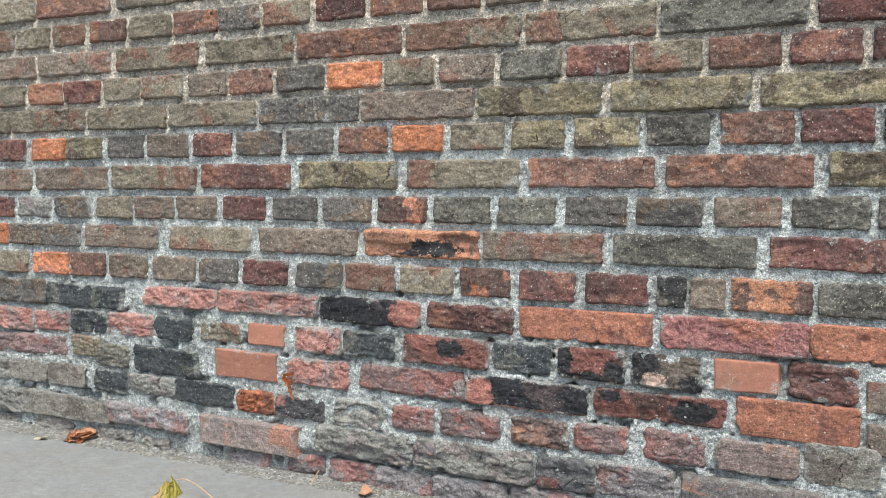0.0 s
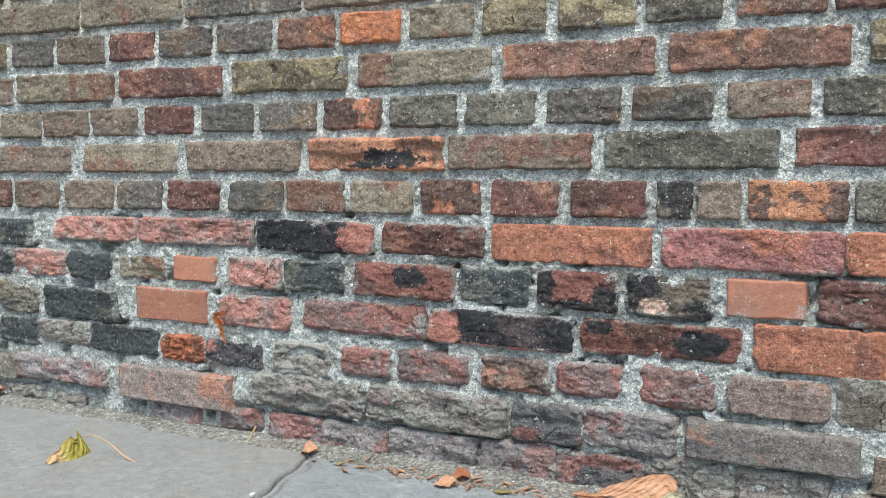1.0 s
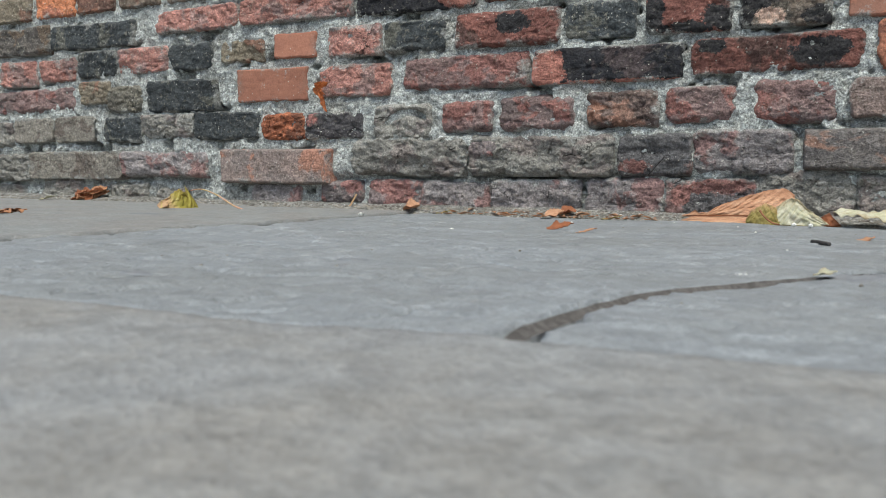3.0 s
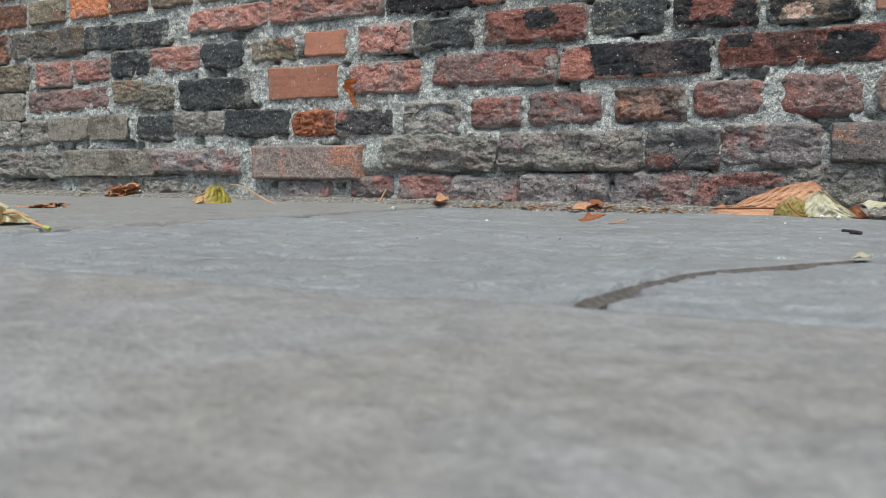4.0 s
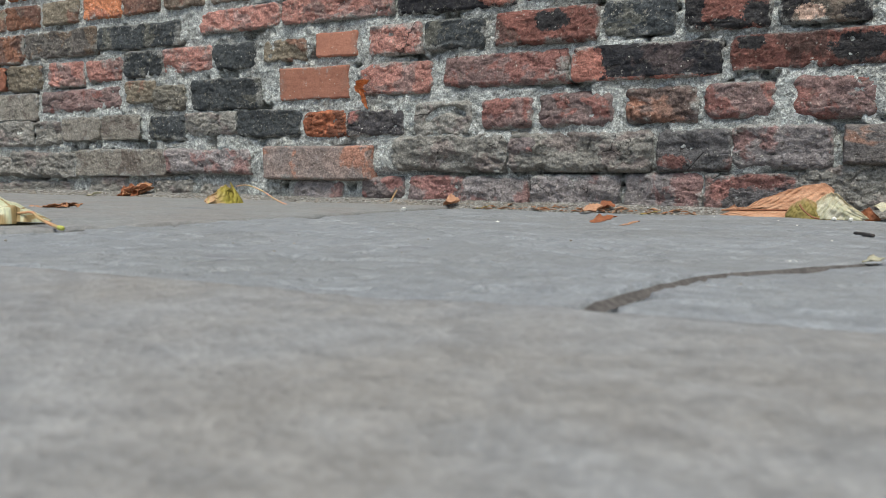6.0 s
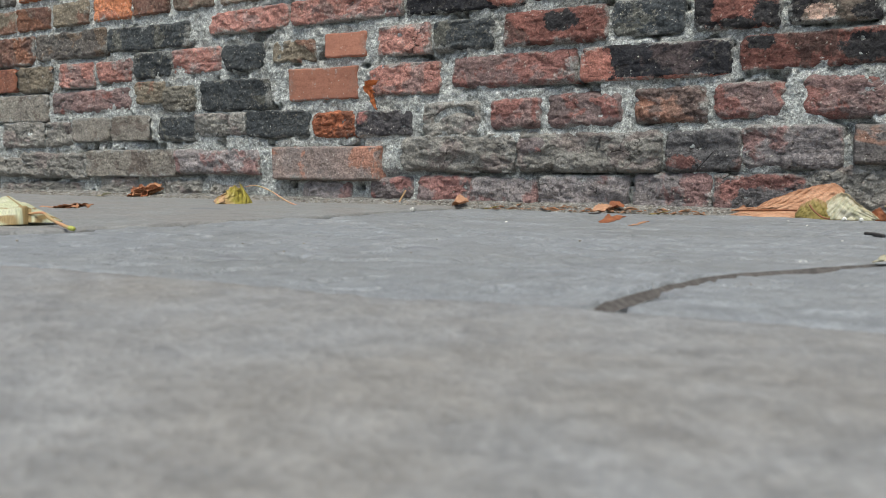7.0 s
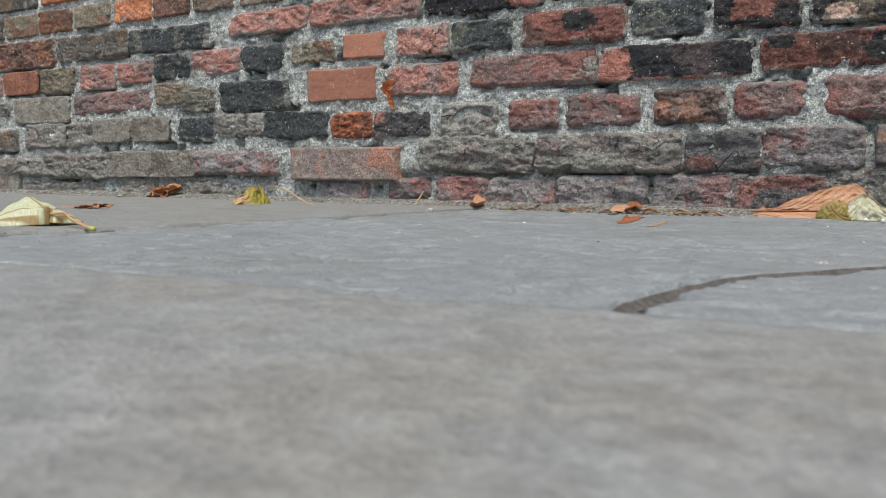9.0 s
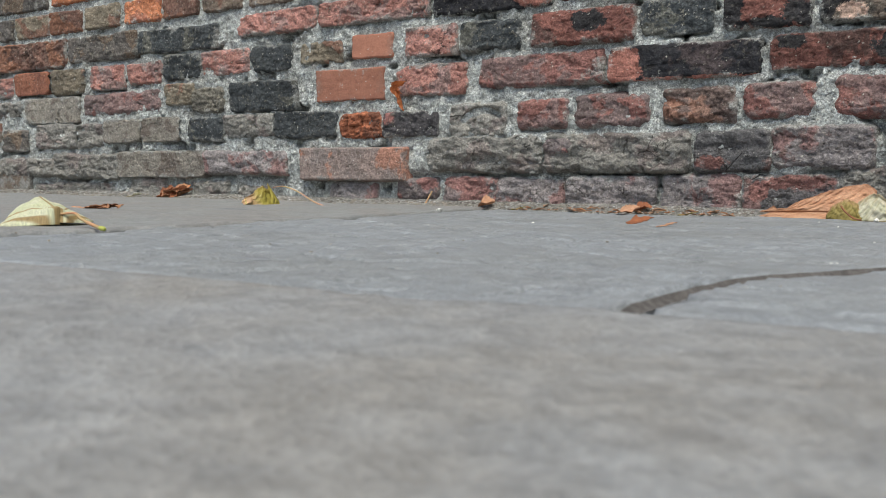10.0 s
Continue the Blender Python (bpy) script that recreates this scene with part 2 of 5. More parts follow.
K, FADE = 1.44, 0.29
KINDS = {
    # name: base, second, spot, spots, spot scale, lime, relief
    "olive": (srgb(127, 113, 91, K, FADE), srgb(106, 94, 76, K, FADE), srgb(120, 84, 66, K, FADE), 0.35, 10, 0.45, 0.8, 0.08),
    "yellow": (srgb(138, 120, 84, K, FADE), srgb(104, 94, 72, K, FADE), srgb(90, 76, 60, K, FADE), 0.4, 12, 0.5, 0.8, 0.05),
    "brown": (srgb(120, 101, 84, K, FADE), srgb(104, 89, 76, K, FADE), srgb(122, 84, 68, K, FADE), 0.25, 10, 0.4, 0.7, 0.08),
    "rust": (srgb(120, 80, 65, K, FADE), srgb(98, 72, 61, K, FADE), srgb(136, 86, 62, K, FADE), 0.35, 12, 0.35, 0.7, 0.05),
    "darkred": (srgb(104, 62, 55, K, FADE), srgb(84, 58, 53, K, FADE), srgb(120, 76, 60, K, FADE), 0.35, 14, 0.35, 0.6, 0.04),
    "dark": (srgb(94, 86, 79, K, FADE), srgb(80, 75, 70, K, FADE), srgb(100, 82, 66, K, FADE), 0.35, 12, 0.5, 0.7, 0.08),
    "greyolive": (srgb(106, 100, 86, K, FADE), srgb(90, 85, 75, K, FADE), srgb(80, 74, 66, K, FADE), 0.4, 14, 0.55, 0.9, 0.08),
    "grey": (srgb(134, 129, 119, K, FADE), srgb(118, 114, 106, K, FADE), srgb(124, 112, 105, K, FADE), 0.4, 14, 0.2, 1.0, 0.40),
    "tan": (srgb(132, 124, 110, K, FADE), srgb(118, 110, 99, K, FADE), srgb(104, 92, 82, K, FADE), 0.3, 14, 0.3, 0.9, 0.50),
    "black": (srgb(58, 55, 54, K, FADE), srgb(48, 46, 46, K, FADE), srgb(84, 74, 66, K, FADE), 0.3, 16, 0.5, 0.6, 0.15),
    "orange": (srgb(176, 106, 70, K, 0.2), srgb(162, 94, 60, K, 0.2), srgb(150, 84, 60, K, FADE), 0.25, 20, 0.25, 0.6, 0.10),
    "flame": (srgb(186, 116, 76, K, FADE), srgb(150, 92, 66, K, FADE), srgb(96, 72, 62, K, FADE), 0.5, 14, 0.2, 0.8, 0.10),
    "pink": (srgb(178, 116, 101, K, FADE), srgb(158, 100, 87, K, FADE), srgb(144, 108, 100, K, FADE), 0.35, 14, 0.3, 1.0, 0.75),
    "pinkdark": (srgb(128, 95, 89, K, FADE), srgb(110, 91, 87, K, FADE), srgb(132, 82, 73, K, FADE), 0.35, 14, 0.15, 1.0, 0.30),
    "rose": (srgb(142, 84, 78, K, FADE), srgb(126, 78, 74, K, FADE), srgb(150, 86, 66, K, FADE), 0.4, 8, 0.2, 0.9, 0.20),
    "slate": (srgb(66, 70, 71, K, FADE), srgb(55, 59, 61, K, FADE), srgb(88, 87, 78, K, FADE), 0.25, 16, 0.35, 0.8, 0.22),
    "smooth": (srgb(152, 93, 70, K, 0.26), srgb(143, 87, 66, K, 0.26), srgb(138, 90, 71, K, 0.26), 0.3, 10, 0.02, 0.2, 0.06),
    "smoothbrown": (srgb(134, 112, 102, K, FADE), srgb(116, 104, 98, K, FADE), srgb(158, 104, 82, K, FADE), 0.15, 9, 0.1, 0.6, 0.15),
    "smoothsoot": (srgb(108, 98, 91, K, FADE), srgb(96, 90, 87, K, FADE), srgb(136, 98, 80, K, FADE), 0.08, 8, 0.1, 0.6, 0.10),
    "redorange": (srgb(152, 88, 62, K, FADE), srgb(138, 80, 58, K, FADE), srgb(118, 70, 56, K, FADE), 0.3, 10, 0.1, 0.5),
    "blackred": (srgb(66, 62, 63, K, FADE), srgb(58, 56, 58, K, FADE), srgb(140, 82, 74, K, FADE), 0.5, 6, 0.2, 0.7, 0.30),
    "spotred": (srgb(108, 76, 66, K, FADE), srgb(90, 70, 62, K, FADE), srgb(178, 104, 72, K, FADE), 0.35, 12, 0.35, 0.8),
    "rough": (srgb(176, 100, 66, K, 0.2), srgb(152, 86, 58, K, 0.2), srgb(126, 76, 56, K, 0.2), 0.35, 14, 0.05, 1.2, 0.04),
    "roughbrown": (srgb(146, 98, 76, K, FADE), srgb(122, 90, 76, K, FADE), srgb(104, 84, 76, K, FADE), 0.5, 10, 0.15, 1.2, 0.60),
    "brick": (srgb(126, 103, 93, K, FADE), srgb(114, 95, 87, K, FADE), srgb(136, 102, 85, K, FADE), 0.35, 10, 0.25, 0.8, 0.20),
    "greybrown": (srgb(128, 118, 115, K, FADE), srgb(114, 107, 106, K, FADE), srgb(130, 96, 91, K, FADE), 0.4, 10, 0.15, 1.0, 0.45),
    "greyred": (srgb(122, 104, 101, K, FADE), srgb(108, 99, 97, K, FADE), srgb(140, 92, 85, K, FADE), 0.4, 10, 0.15, 1.0, 0.45),
}
SOOTY, BRIGHT_RED, DULL_RED, CREAM = srgb(49, 47, 48, K, FADE), srgb(150, 88, 73, K, FADE), srgb(128, 82, 74, K, FADE), srgb(186, 148, 126, K, FADE)
RED_FACE = (srgb(134, 78, 66, K, FADE), srgb(116, 68, 58, K, FADE), srgb(92, 62, 55, K, FADE), 0.3, 12, 0.1, 1.0, 0.15)
BLACK_FACE = (srgb(44, 43, 46, K, FADE), srgb(37, 37, 41, K, FADE), srgb(66, 55, 55, K, FADE), 0.25, 12, 0.12, 0.7, 0.06)
KINDS.update({
    "patch": (srgb(112, 94, 78, K, FADE), srgb(98, 84, 72, K, FADE), srgb(88, 80, 70, K, FADE), 0.3, 12, 0.25, 0.8, 0.1,
              [(-0.036, 0.010, 0.027, 0.022, SOOTY), (-0.047, -0.010, 0.012, 0.030, SOOTY), (0.044, -0.016, 0.020, 0.012, SOOTY), (-0.016, -0.014, 0.018, 0.011, CREAM)]),
    "endred": BLACK_FACE + ([(0.082, 0.000, 0.036, 0.030, BRIGHT_RED)],),
    "midblack": BLACK_FACE + ([(-0.088, -0.004, 0.030, 0.030, BRIGHT_RED), (0.010, -0.026, 0.090, 0.005, BRIGHT_RED)],),
    "heart": RED_FACE + ([(0.012, 0.006, 0.030, 0.016, SOOTY)],),
    "tailblack": RED_FACE + ([(0.056, 0.000, 0.036, 0.017, SOOTY), (-0.078, 0.012, 0.020, 0.010, SOOTY)],),
    "marbled": RED_FACE + ([(-0.046, 0.000, 0.015, 0.030, SOOTY), (0.040, -0.010, 0.022, 0.018, SOOTY), (0.000, -0.020, 0.030, 0.008, SOOTY)],),
    "spall": (srgb(196, 126, 88, K, FADE), srgb(176, 108, 74, K, FADE), srgb(120, 84, 66, K, FADE), 0.3, 14, 0.2, 1.0, 0.0,
              [(0.018, -0.006, 0.066, 0.015, SOOTY), (-0.020, -0.012, 0.040, 0.009, SOOTY), (-0.060, 0.004, 0.050, 0.022, srgb(150, 98, 72, K, FADE))]),
})
KINDS["redslate"] = (srgb(102, 95, 92, K, FADE), srgb(86, 82, 82, K, FADE), srgb(120, 88, 82, K, FADE), 0.35, 14, 0.1, 1.0, 0.25,
                     [(0.004, 0.017, 0.048, 0.009, DULL_RED), (-0.040, 0.004, 0.012, 0.016, DULL_RED)])
KINDS["redfoot"] = (srgb(96, 92, 92, K, FADE), srgb(84, 82, 82, K, FADE), srgb(116, 88, 82, K, FADE), 0.3, 12, 0.1, 1.0, 0.25,
                    [(-0.030, -0.016, 0.024, 0.010, DULL_RED)])
KINDS["scoop"] = KINDS["grey"]
BRICK = {name: brick_material(name, *values) for name, values in KINDS.items()}


def mortar_material(name, base, dirt):
    """Sandy lime mortar: blue-grey repointing below, older buff joints above."""
    g = Graph(name)
    where = g.coord
    z = g.node("ShaderNodeSeparateXYZ", Vector=where).outputs[2]
    wave = g.math("ADD", z, g.math("MULTIPLY", g.noise(where, 3.5, 3), 0.16))
    colour = g.mix(g.span(wave, 0.735, 0.80), base, srgb(192, 181, 166, K))
    colour = g.mix(g.span(g.noise(where, 9, 7, 0.75), 0.44, 0.68, 0.0, dirt), colour, srgb(118, 115, 106, K))
    lumps = g.noise(where, 80, 5, 0.7)
    colour = g.mix(1.0, colour, g.grey(g.span(lumps, 0.32, 0.66, 0.66, 1.14)), "MULTIPLY")
    sand = g.noise(where, 460, 2, 0.7)
    colour = g.mix(1.0, colour, g.grey(g.span(sand, 0.34, 0.66, 0.64, 1.33)), "MULTIPLY")
    crag = g.noise(where, 190, 4, 0.7)
    colour = g.mix(1.0, colour, g.grey(g.span(crag, 0.36, 0.64, 0.68, 1.25)), "MULTIPLY")
    near, pick = g.dots(where, 170)
    stones = g.span(near, 0.26, 0.42, 1.0, 0.0)
    colour = g.mix(g.math("MULTIPLY", stones, g.span(pick, 0.85, 0.88, 0.0, 0.7)), colour, srgb(214, 214, 208, K))
    colour = g.mix(g.math("MULTIPLY", stones, g.span(pick, 0.13, 0.10, 0.0, 0.45)), colour, srgb(84, 80, 75, K))
    lumps = g.math("ADD", lumps, g.math("MULTIPLY", g.noise(where, 38, 4, 0.6), 1.2))
    height = g.math("ADD", g.math("ADD", g.math("MULTIPLY", sand, 0.35), g.math("MULTIPLY", crag, 0.9)), g.math("ADD", g.math("MULTIPLY", lumps, 1.5), g.math("MULTIPLY", stones, g.span(pick, 0.2, 0.8, -0.5, 0.5))))
    return g.finish(colour, height, 1.0, 0.0078, 0.95, 0.2)


def stone_material(name, base, stain, dark):
    """Riven paving stone, worn smooth."""
    g = Graph(name)
    where = g.coord
    colour = g.mix(g.span(g.noise(where, 7, 6, 0.65), 0.38, 0.64), base, stain)
    colour = g.mix(g.span(g.noise(where, 24, 6, 0.7, 0.5), 0.48, 0.70, 0.0, 0.34), colour, dark)
    colour = g.mix(g.span(g.noise(where, 11, 5, 0.65, 0.3), 0.50, 0.70, 0.0, 0.16), colour, srgb(168, 169, 168))
    mid = g.noise(where, 70, 6, 0.72)
    colour = g.mix(1.0, colour, g.grey(g.span(mid, 0.30, 0.70, 0.80, 1.15)), "MULTIPLY")
    fine = g.noise(where, 380, 2, 0.7)
    colour = g.mix(1.0, colour, g.grey(g.span(fine, 0.30, 0.70, 0.86, 1.14)), "MULTIPLY")
    near, pick = g.dots(where, 75)
    dust = g.math("MULTIPLY", g.span(near, 0.05, 0.12, 1.0, 0.0), g.span(pick, 0.965, 0.975))
    colour = g.mix(g.math("MULTIPLY", dust, 0.7), colour, srgb(206, 204, 198))
    height = g.math("ADD", g.math("MULTIPLY", fine, 0.4), mid)
    return g.finish(colour, height, 0.9, 0.0030, g.span(mid, 0.3, 0.7, 0.58, 0.78), 0.42)


STONE_BLUE = stone_material("paving_blue_grey", srgb(136, 139, 141), srgb(129, 131, 131), srgb(108, 110, 114))
STONE_TAN = stone_material("paving_warm_grey", srgb(134, 135, 133), srgb(134, 131, 127), srgb(114, 114, 113))
MORTAR = mortar_material("lime_mortar", srgb(187, 189, 185, K), 0.68)
MORTAR_APRON = mortar_material("crumbled_mortar", srgb(142, 139, 133, K), 0.85)
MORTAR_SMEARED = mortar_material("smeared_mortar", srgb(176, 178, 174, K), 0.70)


def soil_material():
    g = Graph("joint_dirt")
    n = g.noise(g.coord, 160, 4, 0.7)
    colour = g.mix(g.span(n, 0.3, 0.7), srgb(72, 68, 64), srgb(124, 120, 114))
    return g.finish(colour, n, 0.9, 0.003, 0.95)


DIRT = soil_material()


def leaf_material(name, base, second, vein, edge, translucent=0.25, palmate=False, tip=None):
    """Dry leaf: midrib and side veins by its flat layout, blotches, a browned rim."""
    g = Graph(name)
    uv = g.node("ShaderNodeUVMap").outputs[0]
    xyz = g.node("ShaderNodeSeparateXYZ", Vector=uv)
    u, v = xyz.outputs[0], xyz.outputs[1]
    across = g.math("ABSOLUTE", g.math("SUBTRACT", v, 0.5))
    blotch = g.noise(uv, 6, 5, 0.65, 0.3)
    colour = g.mix(g.span(blotch, 0.35, 0.65), base, second)
    rim = g.math("ADD", g.math("MULTIPLY", across, 1.3), g.math("MULTIPLY", g.noise(uv, 9, 4), 0.6))
    colour = g.mix(g.span(rim, 0.72, 0.98, 0.0, 0.8), colour, edge)
    if palmate:
        # main veins fan out from the stalk, finer ones between them
        fan = g.math("ARCTAN2", g.math("SUBTRACT", v, 0.5), g.math("ADD", u, 0.03))
        main = g.math("MULTIPLY", g.math("PINGPONG", fan, 0.31), g.math("ADD", u, across))
        side = g.math("PINGPONG", g.math("SUBTRACT", u, g.math("MULTIPLY", across, 0.8)), 0.07)
        ribs = g.math("MAXIMUM", g.span(side, 0.0, 0.010, 0.22, 0.0), g.span(main, 0.006, 0.018, 1.0, 0.0))
    else:
        side = g.math("PINGPONG", g.math("SUBTRACT", u, g.math("MULTIPLY", across, 0.55)), 0.045)
        ribs = g.math("MAXIMUM", g.span(side, 0.0, 0.012, 0.45, 0.0), g.span(across, 0.006, 0.02, 1.0, 0.0))
    if tip:
        dry = g.math("ADD", u, g.math("MULTIPLY", g.math("SUBTRACT", g.noise(uv, 7, 4), 0.5), 0.35))
        colour = g.mix(g.span(dry, 0.16, 0.46, 1.0, 0.0), colour, tip)
    colour = g.mix(ribs, colour, vein)
    fine = g.noise(uv, 60, 4, 0.65)
    colour = g.mix(1.0, colour, g.grey(g.span(fine, 0.25, 0.75, 0.75, 1.25)), "MULTIPLY")
    g.put(g.shader.inputs["Transmission Weight"], 0.0)
    g.finish(colour, g.math("ADD", g.math("MULTIPLY", side, 14.0), g.math("MULTIPLY", fine, 0.3)), 0.5, 0.0015, 0.6, 0.35)
    if translucent:
        out = g.tree.nodes["Material Output"]
        thin = g.node("ShaderNodeBsdfTranslucent", Color=colour)
        m = g.node("ShaderNodeMixShader", Fac=translucent)
        g.put(m.inputs[1], g.shader.outputs[0])
        g.put(m.inputs[2], thin.outputs[0])
        g.put(out.inputs["Surface"], m.outputs[0])
    return g.material


LEAF_ORANGE = leaf_material("leaf_orange", srgb(206, 162, 130), srgb(192, 142, 108), srgb(178, 128, 96), srgb(164, 116, 86))
LEAF_RUST = leaf_material("leaf_rust", srgb(172, 108, 72), srgb(148, 90, 60), srgb(120, 70, 46), srgb(120, 74, 52))
LEAF_YELLOW = leaf_material("leaf_yellow", srgb(158, 143, 82), srgb(140, 124, 66), srgb(178, 160, 104), srgb(186, 148, 112))
LEAF_PALE = leaf_material("leaf_pale", srgb(206, 201, 180), srgb(194, 191, 160), srgb(176, 158, 116), srgb(176, 156, 122))
LEAF_CUP = leaf_material("leaf_pale_green", srgb(212, 210, 182), srgb(198, 200, 162), srgb(160, 136, 92), srgb(196, 190, 156), palmate=True)
LEAF_FOLD = leaf_material("leaf_yellow_fold", srgb(172, 160, 76), srgb(150, 138, 62), srgb(190, 176, 104), srgb(166, 146, 78), palmate=True, tip=srgb(196, 160, 122))
LEAF_BROWN = leaf_material("leaf_brown", srgb(168, 122, 88, K), srgb(140, 96, 68, K), srgb(116, 78, 56), srgb(104, 72, 54))


LEAF_FLAME = leaf_material("leaf_bright_rust", srgb(206, 126, 76), srgb(186, 104, 58), srgb(150, 84, 50), srgb(150, 88, 56))
LEAF_DARK = leaf_material("leaf_dark_brown", srgb(140, 92, 62), srgb(110, 70, 48), srgb(92, 58, 42), srgb(88, 58, 44))


def plain(name, colour, second, scale=60, roughness=0.7):
    g = Graph(name)
    n = g.noise(g.coord, scale, 4, 0.6)
    return g.finish(g.mix(g.span(n, 0.35, 0.65), colour, second), n, 0.4, 0.001, roughness)


STEM_PINK = plain("stem_pink", srgb(186, 136, 122), srgb(178, 160, 108), 30)
STALK_GREEN = plain("stalk_green", srgb(176, 178, 90), srgb(158, 160, 80), 60)
STEM_TAN = plain("stem_tan", srgb(184, 134, 100), srgb(170, 146, 104), 40)
STEM_BROWN = plain("stem_brown", srgb(120, 76, 50, K), srgb(96, 62, 44, K), 40)
CHALK = plain("white_chip", srgb(226, 224, 216), srgb(200, 198, 190), 200)
CHAR = plain("charred_wood", srgb(48, 46, 46), srgb(66, 62, 60), 150)
PEBBLE = plain("grit_grain", srgb(150, 142, 130), srgb(104, 98, 92), 40, 0.9)


# ---- pavement ----
def far_ground():
    bm = bmesh.new()
    block(bm, (-60, -60, -0.30), (60, 60, -0.045))
    return tagged(new("ground", bm_mesh("ground", bm, DIRT, False)), "grey-brown earth under the stone paving", "ground", kind="structure")


STONE_NEAR = stone_material("paving_near_grey", srgb(137, 137, 136), srgb(136, 133, 128), srgb(114, 114, 115))
DIRT_DARK = plain("crack_dirt", srgb(74, 70, 67), srgb(100, 95, 91), 260, 0.95)
MORTAR_FLOOR = stone_material("joint_mortar", srgb(138, 138, 137), srgb(128, 128, 126), srgb(104, 104, 105))
far_ground()
pavement = tagged(new("pavement"), "grey riven stone paving with mortared joints", "pavement", kind="structure")


def joint_left(y):
    """The long joint that meets the wall: its middle line."""
    return 0.078 + 0.082 * np.clip(-y / 0.55, 0, 1) ** 0.8 + 0.004 * np.sin(y * 23) + 0.003 * np.sin(y * 61 + 1)


def joint_right(y):
    return 0.7615 - 0.044 * y + 0.0012 * np.sin(y * 31)


def joint_front(x):
    """The uneven joint between the cracked slab and the slightly higher one in front of it."""
    line = np.interp(x, [0.10, 0.36, 0.48, 0.51, 0.585, 0.622, 0.655, 0.668, 0.695, 0.775, 0.95], [-1.006, -0.996, -0.987, -0.984, -0.982, -0.973, -0.964, -0.970, -0.966, -0.959, -0.953])
    return line + 0.0014 * rough(x, 0 * x, 60, 77, 3)


CRACK = [(0.661, -0.967), (0.655, -0.938), (0.656, -0.885), (0.662, -0.825), (0.677, -0.783), (0.698, -0.740), (0.722, -0.695), (0.750, -0.655), (0.785, -0.615)]
# flakes sprung off the cracked slab: ends of each scar, half its width, its depth
CHIPS = [(0.435, -0.924, 0.446, -0.903, 0.0046, 0.0050), (0.450, -0.775, 0.466, -0.752, 0.006, 0.0020), (0.475, -0.830, 0.486, -0.810, 0.004, 0.0018),
         (0.540, -0.965, 0.560, -0.950, 0.006, 0.0020), (0.575, -0.370, 0.620, -0.345, 0.004, 0.0028), (0.340, -0.722, 0.360, -0.705, 0.005, 0.0020),
         (0.412, -0.600, 0.432, -0.585, 0.005, 0.0022), (0.456, -0.625, 0.458, -0.600, 0.004, 0.0020), (0.480, -0.500, 0.502, -0.492, 0.004, 0.0022),
         (0.368, -0.580, 0.382, -0.570, 0.003, 0.0022), (0.600, -0.955, 0.606, -0.925, 0.004, 0.0018), (0.533, -0.722, 0.583, -0.762, 0.003, 0.0018),
         (0.583, -0.762, 0.612, -0.728, 0.003, 0.0016), (0.612, -0.728, 0.543, -0.660, 0.003, 0.0016), (0.543, -0.660, 0.470, -0.640, 0.0025, 0.0014)]

SCARS = random.Random(19)
for k in range(85):
    cx, cy, turn, span = SCARS.uniform(0.14, 0.80), SCARS.uniform(-0.97, -0.12), SCARS.gauss(0.6, 0.5), SCARS.uniform(0.004, 0.016)
    CHIPS.append((cx - span * math.cos(turn), cy - span * math.sin(turn), cx + span * math.cos(turn), cy + span * math.sin(turn), SCARS.uniform(0.0018, 0.0036), SCARS.uniform(0.0008, 0.0020)))


def chip_depth(X, Y):
    total = np.zeros(X.shape)
    for ax, ay, bx, by, half, deep in CHIPS:
        dx, dy = bx - ax, by - ay
        t = np.clip(((X - ax) * dx + (Y - ay) * dy) / (dx * dx + dy * dy), 0, 1)
        d = np.hypot(X - ax - t * dx, Y - ay - t * dy) + 0.5 * half * rough(X, Y, 110, 66, 3)
        total = np.maximum(total, deep * (1 - ease(0.45, 1.0, d / half)))
    return total


def crack_depth(X, Y):
    """How far the corner crack sinks the stone; widest where the corner has worn."""
    best, along = np.full(X.shape, 9.0), np.zeros(X.shape)
    for k in range(len(CRACK) - 1):
        (ax, ay), (bx, by) = CRACK[k], CRACK[k + 1]
        dx, dy = bx - ax, by - ay
        t = np.clip(((X - ax) * dx + (Y - ay) * dy) / (dx * dx + dy * dy), 0, 1)
        d = np.hypot(X - ax - t * dx, Y - ay - t * dy)
        near = d < best
        best, along = np.where(near, d, best), np.where(near, (k + t) / (len(CRACK) - 1), along)
    best = best + 0.0024 * rough(X, Y, 90, 5, 3)
    half = 0.0016 * (1 - ease(0.05, 0.6, along)) + 0.0040 + 0.0012 * rough(along * 14, along, 1.0, 8, 2)
    return 0.012 * (1 - ease(0.55, 1.0, best / half)) * (1 - 0.25 * ease(0.6, 1.0, along))


def corner_sink(X, Y):
    """The cracked-off corner has settled a little."""
    line = np.interp(Y, [p[1] for p in CRACK], [p[0] for p in CRACK])
    return 0.0014 * ease(0.0, 0.004, X - line) * (1 - ease(-0.69, -0.60, Y))


